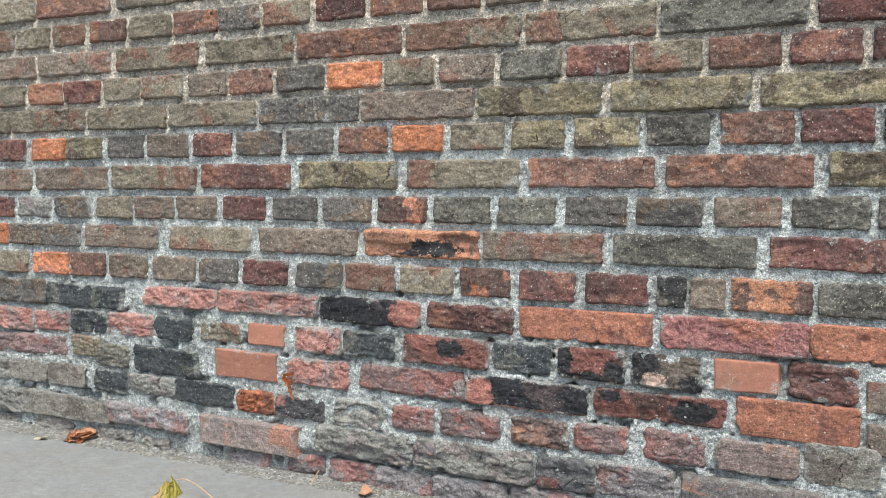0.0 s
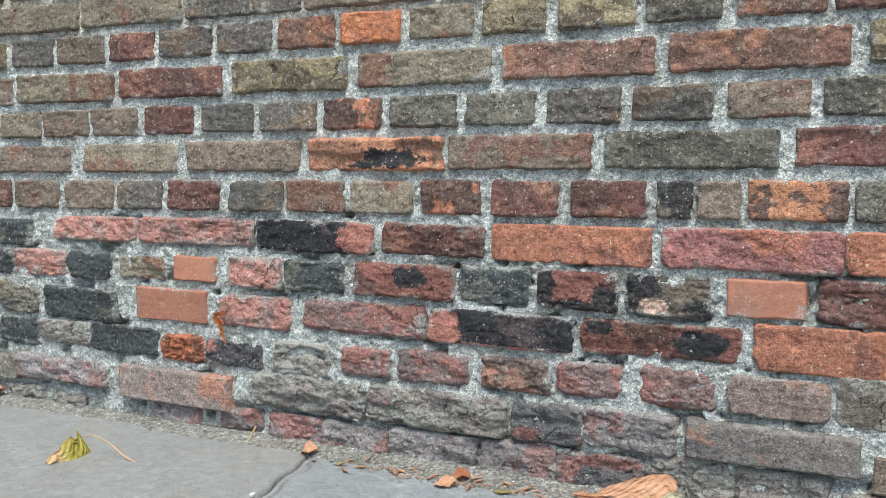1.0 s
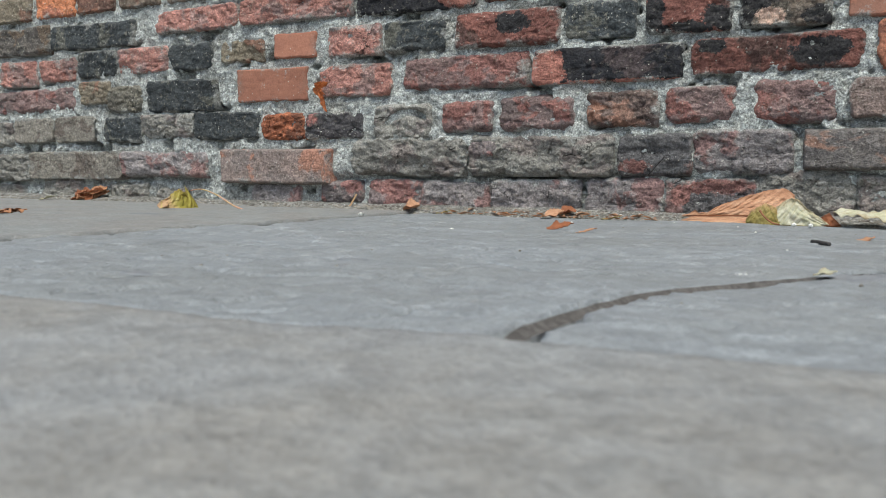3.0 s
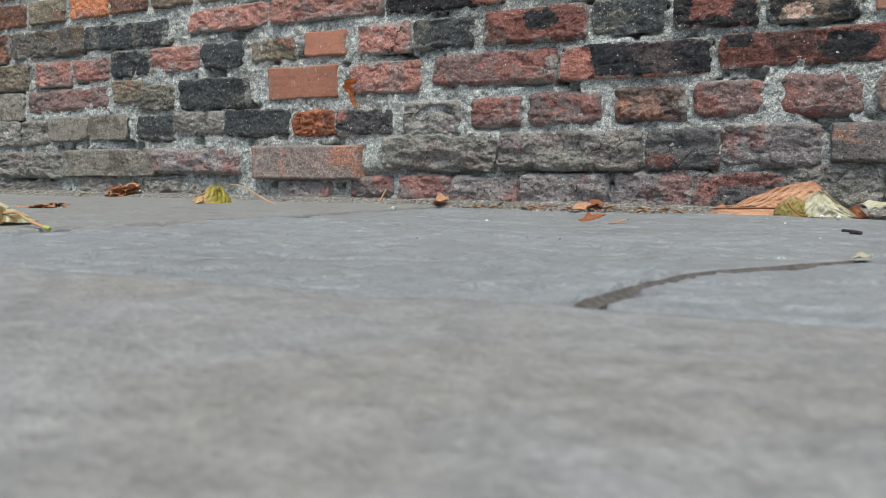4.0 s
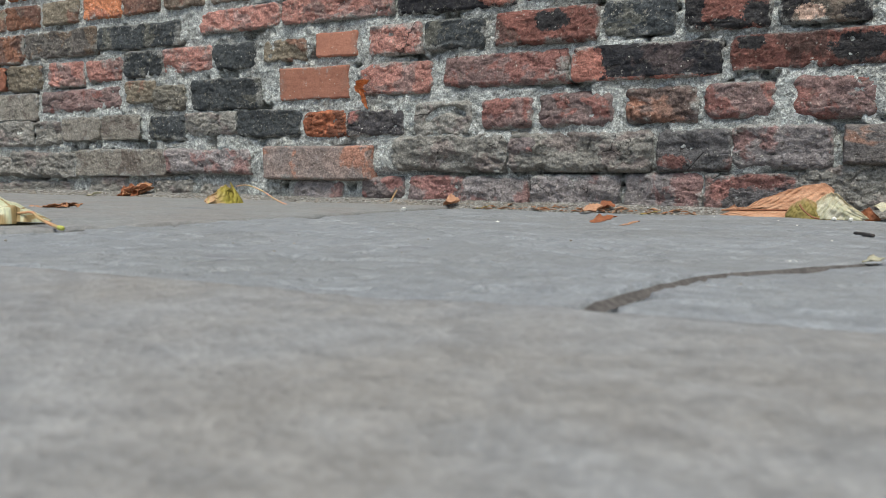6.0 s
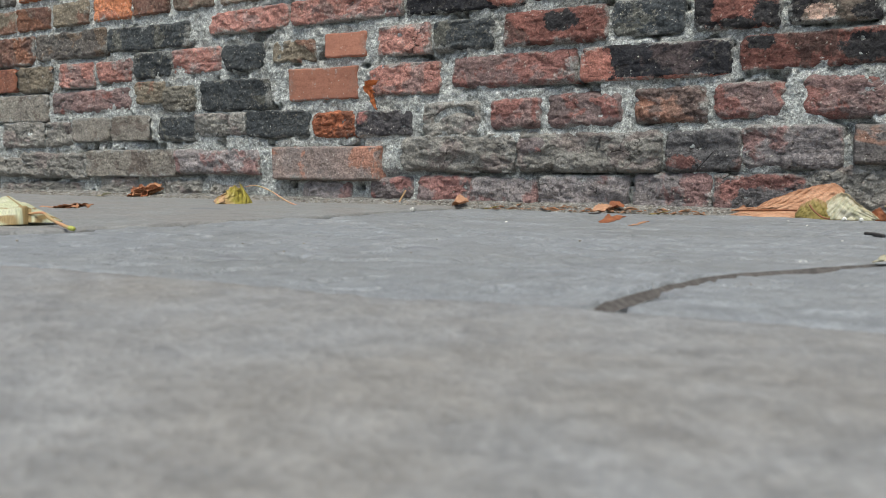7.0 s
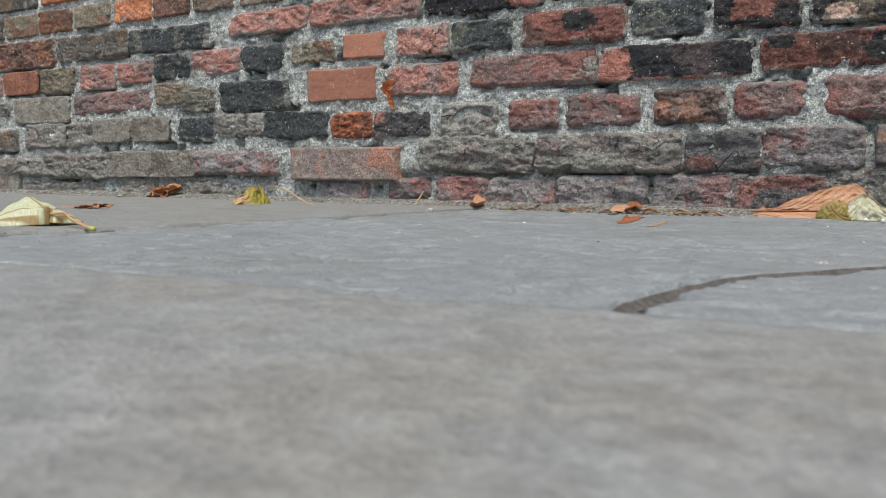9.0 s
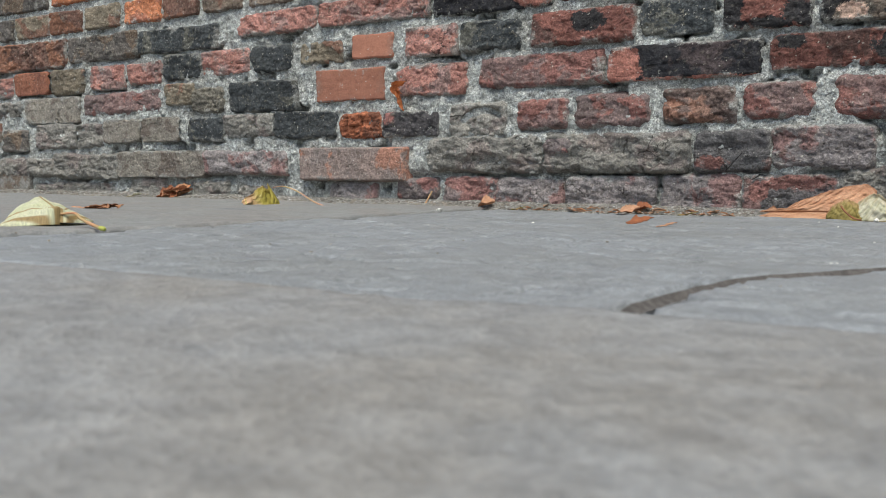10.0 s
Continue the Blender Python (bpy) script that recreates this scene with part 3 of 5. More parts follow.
def riven(X, Y, seed, worn=0.0):
    """Height of split stone: broad waves, low ledges where layers came off, pits."""
    wave = rough(X, Y, 3.2, seed, 3) * 0.0007
    n = rough(X * 1.1, Y * 1.2, 6.5, seed + 3, 5, 0.55) * 2.4 + 0.35 * rough(X, Y, 40, seed + 4, 3)
    step = np.floor(n)
    ledges = (step + ease(0.0, 0.045, n - step)) * 0.0012
    foot = ease(0.93, 0.985, n - step) * ease(-0.05, 0.25, rough(X, Y, 8, seed + 7, 2))
    ledges = ledges - 0.0008 * foot
    ledges = ledges * (1.05 - worn)
    pits = -0.0022 * (1 - 0.7 * worn) * ease(0.45, 0.72, rough(X * 0.8, Y, 21, seed + 9, 4))
    return wave + ledges + pits + 0.00035 * rough(X, Y, 130, seed + 11, 3) + 0.0004 * rough(X, Y, 45, seed + 12, 3)


def crisp(n):
    """Even steps with one tight step at each end, so that the rim stays sharp."""
    t = np.linspace(0, 1, n)
    return np.concatenate([[0.0, 0.0004], t[1:-1], [0.9996, 1.0]])


def slab(left, right, near, far, step, material, seed, drop=0.0, cracked=False, tight=False, worn=0.0):
    """One paving stone: left and right are edges as functions of y, near and far of x."""
    rows, cols = int((far(np.zeros(1))[0] - near(np.zeros(1))[0]) / step), int((right(-0.4) - left(-0.4)) / step)
    u, v = np.meshgrid(crisp(cols), crisp(rows))
    along = left(-0.95) + (right(-0.95) - left(-0.95)) * u
    y0, y1 = near(along), far(along)
    Y = y0 + (y1 - y0) * v
    X = left(Y) + (right(Y) - left(Y)) * u
    edge = np.minimum(np.minimum(X - left(Y), right(Y) - X), np.minimum(Y - y0, y1 - Y + (0.05 if tight else 0.0)))
    edge = edge + 0.0014 * rough(X, Y, 70, seed + 20, 3)
    Z = riven(X, Y, seed, worn) - drop
    if cracked:
        Z = Z - np.maximum(crack_depth(X, Y), 1.6 * chip_depth(X, Y)) - corner_sink(X, Y)
    Z = Z - 0.0045 * (1 - ease(0.0, 0.005, edge)) ** 2
    rim = np.minimum(np.minimum(u, 1 - u), v if tight else np.minimum(v, 1 - v)) <= 0
    Z = np.where(rim, -0.045, Z)
    return part("slab", sheet_mesh("slab", X, Y, Z, material), pavement)


HALF = 0.0095
def level(y):
    return lambda x: y + 0 * x


def behind_joint(x):
    return joint_front(x) + 0.0022


def before_joint(x):
    return joint_front(x) - 0.0022


slab(lambda y: joint_left(y) + HALF, lambda y: joint_right(y) - 0.010, behind_joint, level(0.012), 0.0026, STONE_BLUE, 3, cracked=True, tight=True)
slab(lambda y: -1.75 + 0 * y, lambda y: joint_left(y) - HALF, behind_joint, level(0.012), 0.0036, STONE_TAN, 41, drop=-0.0018, worn=0.4, tight=True)
slab(lambda y: joint_right(y) + 0.010, lambda y: 1.75 + 0 * y, behind_joint, level(0.012), 0.0066, STONE_BLUE, 77, tight=True)
slab(lambda y: 0.10 + 0 * y, lambda y: 0.98 + 0 * y, level(-1.74), before_joint, 0.0042, STONE_NEAR, 3, drop=-0.0020, worn=1.0)
slab(lambda y: -0.90 + 0 * y, lambda y: 0.092 + 0 * y, level(-1.74), before_joint, 0.0062, STONE_TAN, 41, drop=-0.0016, worn=0.8)
for x0, x1, y0, y1, mat, sd in ((0.99, 1.95, -1.74, -0.958, STONE_BLUE, 151), (-1.90, -0.91, -1.74, -1.012, STONE_TAN, 171),
                                (-2.75, -1.765, -1.00, 0.0, STONE_BLUE, 191), (1.765, 2.7, -0.95, 0.0, STONE_TAN, 211),
                                (-2.75, -1.91, -1.74, -1.012, STONE_BLUE, 261), (1.96, 2.7, -1.74, -0.96, STONE_TAN, 271),
                                (-2.75, -1.21, -2.6, -1.75, STONE_TAN, 281), (1.21, 2.7, -2.6, -1.75, STONE_BLUE, 291),
                                (-1.2, 0.1, -2.6, -1.75, STONE_BLUE, 231), (0.11, 1.2, -2.6, -1.75, STONE_TAN, 251)):
    slab(lambda y, a=x0: a + 0 * y, lambda y, a=x1: a + 0 * y, level(y0), level(y1), 0.03, mat, sd)


def joint_fill():
    """Mortar struck nearly flush between the stones, and dirt in the corner crack."""
    for line, y_near, seed, dip in ((joint_left, -0.975, 300, 0.0075), (joint_right, -0.975, 310, 0.003)):
        v, y = np.meshgrid(np.linspace(-1, 1, 22), np.linspace(y_near, 0.012, 260))
        x = line(y) + 0.0105 * v
        z = -0.0012 + 0.0014 * rough(x, y, 26, seed, 4) - dip * ease(0.66 + 0.2 * rough(x, y, 20, seed + 3, 2), 1.0, np.abs(v))
        if dip > 0.005:
            z = z - 0.0016 - 0.004 * ease(-0.25, 0.15, rough(x, y * 0.5, 34, seed + 5, 3)) * ease(-0.1, 0.3, v)
        part("joint_fill", sheet_mesh("joint_fill", x, y, z, MORTAR_FLOOR), pavement, "sandy grey mortar in the paving joint")
    s, v = np.meshgrid(np.linspace(0, len(CRACK) - 1.001, 90), np.linspace(-1, 1, 8), indexing="ij")
    k = np.floor(s).astype(int)
    pts = np.array(CRACK)
    mid = pts[k] + (pts[k + 1] - pts[k]) * (s - k)[..., None]
    z = -0.0020 - 0.0014 * v + 0.0006 * rough(mid[..., 0] + v * 0.003, mid[..., 1], 70, 321, 3)
    v = -0.0008 + v * 0.0026 * (1 - 0.095 * s)
    part("crack_dirt", sheet_mesh("crack_dirt", mid[..., 0] + v, mid[..., 1], z, DIRT_DARK, True), pavement, "dark dirt in the cracked corner of the slab")
    bm = bmesh.new()
    block(bm, (-2.9, -2.7, -0.06), (2.9, 0.1, -0.014))
    part("bedding", bm_mesh("bedding", bm, DIRT, False), pavement, "dark dirt bedding under the slabs")


joint_fill()

# ---- brick wall ----
wall = tagged(new("wall_north"), "old weathered brick wall with thick grey mortar joints", "wall", kind="structure")
WALL_LOW, WALL_HIGH, WALL_WEST, WALL_EAST = -0.05, 1.62, -2.75, 2.6


BEDS = []
# holes where mortar has dropped out
PITS = [(0.115, 0.371, 0.010), (-0.288, 0.248, 0.010), (-0.137, 0.237, 0.011), (0.301, 0.303, 0.006), (0.254, 0.188, 0.010), (0.150, 0.098, 0.007), (-0.148, 0.030, 0.012), (-0.300, 0.030, 0.012), (-0.050, 0.020, 0.010), (0.197, 0.024, 0.008), (0.337, 0.040, 0.008), (-0.560, 0.020, 0.014), (-1.000, 0.034, 0.016), (-0.930, 0.030, 0.014)]


def undercuts(x, z):
    """Mortar washed out along the lower edges of the patched bricks."""
    total = np.zeros(x.shape)
    for x0, x1, z0, depth in BEDS:
        cols = np.where((x[0] > x0 - 0.01) & (x[0] < x1 + 0.01))[0]
        rows = np.where(np.abs(z[:, 0] - z0) < 0.02)[0]
        if len(cols) and len(rows):
            cut = np.ix_(rows, cols)
            a, b = x[cut], z[cut]
            ends = ease(x0 - 0.008, x0 + 0.012, a) * (1 - ease(x1 - 0.012, x1 + 0.008, a))
            line = np.exp(-((b - z0 + 0.002 + 0.003 * rough(a, b, 40, 611, 2)) / 0.0055) ** 2)
            total[cut] += depth * ends * line * ease(-0.35, 0.25, rough(a, b * 0.4, 26, 612, 3))
    return total


def wall_depth(x, z):
    """Where the mortar face lies: recessed joints above, smeared flush and hollowed low down."""
    low = 1 - ease(0.30, 0.40, z)
    foot = 1 - ease(0.045, 0.075, z)
    y = 0.0030 + 0.0030 * rough(x, z, 30, 501, 4) + 0.0026 * rough(x, z, 110, 502, 2)
    y = y + low * (-0.0040 + 0.0055 * rough(x, z, 21, 503, 5, 0.65) + 0.0014 * rough(x, z, 230, 508, 2))
    y = y + foot * (0.007 + 0.005 * rough(x, z, 13, 504, 4))
    y = y + 0.018 * low * ease(0.42, 0.62, rough(x, z, 24, 505, 3))
    y = y + undercuts(x, z)
    for px, pz, pr in PITS:
        d = np.hypot(x - px, (z - pz) * 1.6) + 0.004 * rough(x, z, 60, 613, 3)
        y = y + 0.030 * (1 - ease(0.4 * pr, pr, d))
    slot = np.exp(-((z - 0.050 - 0.012 * x) / 0.0075) ** 2)
    y = y + 0.015 * slot * ease(-0.15, 0.3, rough(x, z * 0.3, 9, 506, 3))
    return y - 0.022 * (1 - ease(-0.006, 0.007 + 0.008 * rough(x, z, 12, 507, 3), z))


def mortar_sheet():
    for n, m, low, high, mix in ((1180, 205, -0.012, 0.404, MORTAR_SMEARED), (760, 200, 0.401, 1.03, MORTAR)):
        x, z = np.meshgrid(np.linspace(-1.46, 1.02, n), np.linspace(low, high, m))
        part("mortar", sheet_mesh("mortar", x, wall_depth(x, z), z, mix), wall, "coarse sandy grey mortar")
    bm = bmesh.new()
    block(bm, (WALL_WEST, 0.06, WALL_LOW), (WALL_EAST, 0.345, WALL_HIGH))
    for a, b, c, d in ((WALL_WEST, -1.455, WALL_LOW, WALL_HIGH), (1.015, WALL_EAST, WALL_LOW, WALL_HIGH), (-1.455, 1.015, 1.025, WALL_HIGH)):
        block(bm, (a, 0.003, c), (b, 0.0605, d))
    part("core", bm_mesh("core", bm, MORTAR, False), wall)


# kinds: (edge wander, rounding, face relief, coarse relief)
WEAR = {"redorange": (0.0014, 0.004, 0.0008, 0.0014), "tan": (0.0016, 0.004, 0.0008, 0.0016), "brick": (0.0014, 0.005, 0.001, 0.0016), "smooth": (0.0016, 0.0026, 0.0003, 0.0008), "smoothbrown": (0.0012, 0.005, 0.0008, 0.0020), "smoothsoot": (0.0012, 0.006, 0.0008, 0.0020), "rough": (0.004, 0.010, 0.0018, 0.0045),
        "roughbrown": (0.004, 0.012, 0.0018, 0.004), "scoop": (0.005, 0.013, 0.0015, 0.0035), "grey": (0.005, 0.010, 0.0015, 0.0045), "greybrown": (0.0030, 0.010, 0.001, 0.003), "redslate": (0.0035, 0.006, 0.001, 0.003), "redfoot": (0.0030, 0.008, 0.001, 0.003),
        "greyred": (0.0030, 0.010, 0.001, 0.003), "pinkdark": (0.0022, 0.013, 0.0010, 0.0022), "spall": (0.002, 0.006, 0.0015, 0.005),
        "flame": (0.0015, 0.005, 0.0012, 0.0030)}
JAGGED = {"redorange": 0.15, "rose": 0.4, "tan": 0.3, "endred": 0.5, "midblack": 0.45, "tailblack": 0.55, "heart": 0.6, "brick": 0.3, "slate": 0.5, "dark": 0.7, "grey": 1.3, "rough": 1.4, "roughbrown": 1.3}
count = 0


def brick(x0, x1, z0, z1, kind, low=False, proud=None):
    """One brick, its face a worn relief that sinks into the mortar all round."""
    global count
    count += 1
    rng = random.Random(count * 7 + 3)
    wander, bevel, fine, coarse = WEAR.get(kind, (0.0024, 0.0070, 0.0016, 0.0030) if low else (0.0020, 0.0042, 0.0024, 0.0032))
    w, h = x1 - x0, z1 - z0
    margin, step = 0.003, 0.0018 if low else 0.0024
    a, b = np.meshgrid(np.linspace(-w / 2 - margin, w / 2 + margin, int(w / step) + 3), np.linspace(-h / 2 - margin, h / 2 + margin, int(h / step) + 3))
    seed = count * 31
    tilt = rng.uniform(-0.02, 0.02) if low else rng.uniform(-0.006, 0.006)
    corner = (0.010 if low else 0.0055) * rng.uniform(0.6, 1.3)
    if kind in ("smooth", "smoothbrown", "smoothsoot"):
        corner, tilt = 0.003, 0.0
    qx, qz = np.abs(a) - (w / 2 - corner), np.abs(b + tilt * a) - (h / 2 - corner)
    sd = np.hypot(np.maximum(qx, 0), np.maximum(qz, 0)) + np.minimum(np.maximum(qx, qz), 0) - corner
    sd = sd - (0.0008 if kind.startswith("smooth") else 0.0052 if low else 0.0014) + wander * 0.8 * rough(a, b, 70, seed, 2, 0.6) + wander * 0.8 * rough(a, b, 14, seed + 1, 2)
    jag = JAGGED.get(kind, 1.0) if low else 0.0
    if kind not in ("smooth", "smoothbrown", "smoothsoot"):
        sd = sd + (0.0034 if low else 0.0028) * ease(0.30, 0.60, rough(a, b, 38 if low else 52, seed + 13, 3))
    t = np.clip(-sd / bevel, 0, 1)
    rise = np.sqrt(np.clip(1 - (1 - t) ** 2, 0, 1))
    if proud is None:
        proud = (rng.uniform(0.0055, 0.0065) if kind == "smooth" else rng.uniform(0.0060, 0.0100)) if low else rng.uniform(0.0035, 0.0070)
    lean = rng.uniform(-0.012, 0.012) * a / w * 0.3 + rng.uniform(-0.004, 0.004) * b / h
    face = -proud + lean + fine * rough(a, b, 150, seed + 5, 3) + coarse * rough(a * 0.8, b * 1.6, 30, seed + 6, 4, 0.6)
    if kind not in ("smooth", "smoothbrown", "smoothsoot"):
        face = face + (0.0030 if low else 0.0022) * ease(0.45, 0.75, rough(a, b, 34, seed + 7, 3))
    if low and kind not in ("smooth", "smoothbrown", "smoothsoot"):
        # split layers: ledges that run along the brick, sharp on one side
        layers = 3.4 * rough(a * 0.6 + 0.2 * b, b * 1.35, 34, seed + 9, 4, 0.6)
        face = face + jag * (0.0018 * (np.floor(layers) + ease(0.0, 0.22, layers - np.floor(layers))) + 0.0017 * rough(a, b * 1.3, 85, seed + 10, 4, 0.65))
        face = face + jag * 0.0014 * (1 - ease(0.0, 0.12, np.abs(rough(a, b * 1.4, 62, seed + 16, 3, 0.6))))
        cleft = np.abs(rough(a * 0.5 - 0.3 * b, b * 1.2, 26, seed + 14, 3, 0.55))
        face = face + jag * 0.0040 * (1 - ease(0.0, 0.05, cleft)) * ease(-0.1, 0.3, rough(a, b, 18, seed + 15, 2))
    if kind == "spall":
        face = face + 0.007 * ease(-0.2, 0.25, rough(a * 0.7, b * 1.4, 18, seed + 8, 3) + 0.4 - 24 * np.abs(b + 0.004)) - 0.003
    if kind == "scoop":
        rim = 0.014 - 9.0 * (a - 0.012) ** 2 + 0.002 * rough(a, b, 40, seed + 12, 2)
        face = face + 0.022 * np.exp(-((b - rim) / 0.0052) ** 2) * (1 - ease(0.030, 0.042, np.abs(a - 0.008)))
    back = 0.022
    Y = back + (face - back) * rise
    Y = np.where(sd > 0.0005, back, Y)
    me = sheet_mesh("brick", a, Y, b, BRICK[kind])
    return part("brick", me, wall, at=((x0 + x1) / 2, 0, (z0 + z1) / 2))


FILLER = bmesh.new()


def filler(x0, x1, z0, z1, rng):
    made = block(FILLER, (x0, -0.004 + rng.uniform(-0.002, 0.001), z0), (x1, 0.04, z1))
    for v in made:
        v.co.x += rng.uniform(-0.0015, 0.0015)
        v.co.z += rng.uniform(-0.0015, 0.0015)


def run_out(x_low, x_high, z_at, height, header):
    """Carries a course on past both ends with plain bricks."""
    rng = random.Random(int(z_at(0) * 1000))
    length = 0.105 if header else 0.22
    x = x_low - 0.012
    while x - length > WALL_WEST + 0.01:
        filler(x - length, x, z_at(x), z_at(x) + height, rng)
        x -= length + 0.012
    x = x_high + 0.012
    while x + length < WALL_EAST - 0.01:
        filler(x, x + length, z_at(x), z_at(x) + height, rng)
        x += length + 0.012


def course(z, slope, height, bricks):
    """A regular course: height of its bed at x = 0, how it climbs, and its bricks from west to east."""
    for x0, x1, kind in bricks:
        bed = z + slope * (x0 + x1) / 2
        brick(x0, x1, bed, bed + height, kind)
    run_out(bricks[0][0], bricks[-1][1], lambda x: z + slope * x, height, len(bricks) > 11)


def rough_course(bricks, proud=None):
    """A patched course low on the wall: every brick has its own bed and height."""
    for x0, x1, z0, z1, kind in bricks:
        brick(x0, x1, z0, z1, kind, True, proud(kind) if proud else None)
        BEDS.append((x0, x1, z0, 0.022 * max(0.0, abs(math.sin(x0 * 91 + z0 * 57)) - 0.45)))
    z = sum(b[2] for b in bricks) / len(bricks)
    run_out(bricks[0][0], bricks[-1][1], lambda x: z, 0.047, len(bricks) > 14)


course(0.9428, 0.0078, 0.0510, [
    (-1.067, -0.835, "olive"), (-0.822, -0.599, "rust"), (-0.581, -0.307, "olive")])
course(0.8751, 0.0035, 0.0478, [
    (-1.037, -0.901, "olive"), (-0.891, -0.784, "olive"), (-0.772, -0.675, "olive"), (-0.658, -0.555, "rust"), (-0.542, -0.429, "olive"),
    (-0.420, -0.306, "rust"), (-0.302, -0.201, "dark"), (-0.193, -0.083, "olive"), (-0.069, 0.036, "darkred"), (0.048, 0.156, "rust"),
    (0.167, 0.268, "rust"), (0.278, 0.380, "brown")])
course(0.8073, -0.0001, 0.0510, [
    (-1.089, -0.832, "brown"), (-0.817, -0.599, "brown"), (-0.580, -0.357, "olive"), (-0.335, -0.123, "olive"), (-0.114, 0.114, "rust"),
    (0.123, 0.342, "olive"), (0.351, 0.569, "olive"), (0.577, 0.792, "greyolive"), (0.805, 0.983, "darkred")])
course(0.7476, 0.0021, 0.0486, [
    (-0.979, -0.864, "olive"), (-0.851, -0.745, "rust"), (-0.735, -0.628, "darkred"), (-0.614, -0.513, "olive"), (-0.505, -0.397, "olive"),
    (-0.383, -0.284, "brown"), (-0.275, -0.170, "rust"), (-0.159, -0.052, "dark"), (-0.040, 0.074, "orange"), (0.080, 0.181, "olive"),
    (0.192, 0.297, "brown"), (0.307, 0.416, "greyolive"), (0.425, 0.530, "darkred"), (0.536, 0.642, "olive"), (0.653, 0.757, "rust"),
    (0.768, 0.866, "darkred"), (0.878, 0.979, "darkred")])
course(0.6863, 0.0025, 0.0511, [
    (-1.153, -0.915, "olive"), (-0.908, -0.676, "olive"), (-0.667, -0.442, "olive"), (-0.431, -0.209, "olive"), (-0.199, 0.027, "dark"),
    (0.035, 0.259, "brown"), (0.267, 0.486, "yellow"), (0.500, 0.716, "yellow"), (0.730, 0.919, "yellow")])
course(0.6276, 0.0078, 0.0496, [
    (-1.000, -0.865, "darkred"), (-0.840, -0.737, "orange"), (-0.732, -0.624, "yellow"), (-0.604, -0.502, "dark"), (-0.490, -0.381, "brown"),
    (-0.367, -0.268, "darkred"), (-0.254, -0.147, "dark"), (-0.134, -0.028, "dark"), (-0.015, 0.088, "rust"), (0.100, 0.202, "orange"),
    (0.215, 0.317, "olive"), (0.330, 0.425, "yellow"), (0.443, 0.549, "yellow"), (0.560, 0.658, "greyolive"), (0.673, 0.779, "rust"),
    (0.787, 0.887, "darkred"), (0.897, 0.983, "dark")])
course(0.5619, 0.0094, 0.0509, [
    (-1.102, -0.846, "brown"), (-0.826, -0.608, "brown"), (-0.591, -0.361, "olive"), (-0.345, -0.124, "darkred"), (-0.104, 0.110, "yellow"),
    (0.130, 0.345, "olive"), (0.362, 0.576, "rust"), (0.592, 0.808, "rust"), (0.827, 1.006, "yellow")])
course(0.5004, 0.0095, 0.0481, [
    (-1.021, -0.903, "darkred"), (-0.888, -0.782, "grey"), (-0.764, -0.662, "dark"), (-0.641, -0.538, "olive"), (-0.525, -0.420, "brown"),
    (-0.408, -0.308, "brown"), (-0.289, -0.184, "darkred"), (-0.167, -0.064, "dark"), (-0.049, 0.057, "dark"), (0.070, 0.172, "spotred"),
    (0.186, 0.295, "greyolive"), (0.307, 0.414, "greyolive"), (0.428, 0.532, "dark"), (0.546, 0.651, "dark"), (0.666, 0.766, "brown"),
    (0.779, 0.885, "greyolive"), (0.894, 0.988, "dark")])
course(0.4377, 0.0106, 0.0499, [
    (-1.522, -1.114, "dark"), (-1.093, -0.923, "orange"), (-0.917, -0.693, "dark"), (-0.672, -0.465, "brown"), (-0.430, -0.217, "olive"),
    (-0.197, 0.027, "brown"), (0.043, 0.275, "spall"), (0.282, 0.495, "brown"), (0.511, 0.732, "greyolive"), (0.748, 0.956, "darkred")])
course(0.3726, 0.0098, 0.0513, [
    (-1.450, -1.315, "brown"), (-1.302, -1.244, "dark"), (-1.232, -1.104, "olive"), (-1.099, -0.985, "rust"), (-0.972, -0.857, "olive"),
    (-0.838, -0.725, "orange"), (-0.715, -0.616, "rust"), (-0.596, -0.490, "brown"), (-0.474, -0.361, "brown"), (-0.347, -0.252, "dark"),
    (-0.235, -0.128, "darkred"), (-0.108, -0.005, "dark"), (0.003, 0.110, "brown"), (0.119, 0.226, "olive"), (0.240, 0.336, "spotred"),
    (0.352, 0.451, "darkred"), (0.467, 0.570, "darkred"), (0.583, 0.631, "black"), (0.634, 0.689, "brown"), (0.696, 0.813, "flame"),
    (0.819, 0.931, "greyolive")])
rough_course([
    (-1.532, -1.318, 0.289, 0.344, "dark"), (-1.305, -1.043, 0.290, 0.350, "rust"), (-1.028, -0.802, 0.297, 0.350, "dark"), (-0.792, -0.558, 0.300, 0.345, "slate"), (-0.500, -0.305, 0.315, 0.354, "pink"),
    (-0.295, -0.060, 0.317, 0.358, "pink"), (-0.052, 0.160, 0.314, 0.359, "endred"), (0.179, 0.341, 0.317, 0.360, "darkred"), (0.356, 0.577, 0.317, 0.364, "redorange"), (0.594, 0.809, 0.318, 0.367, "rose"),
    (0.814, 0.926, 0.320, 0.367, "redorange")])
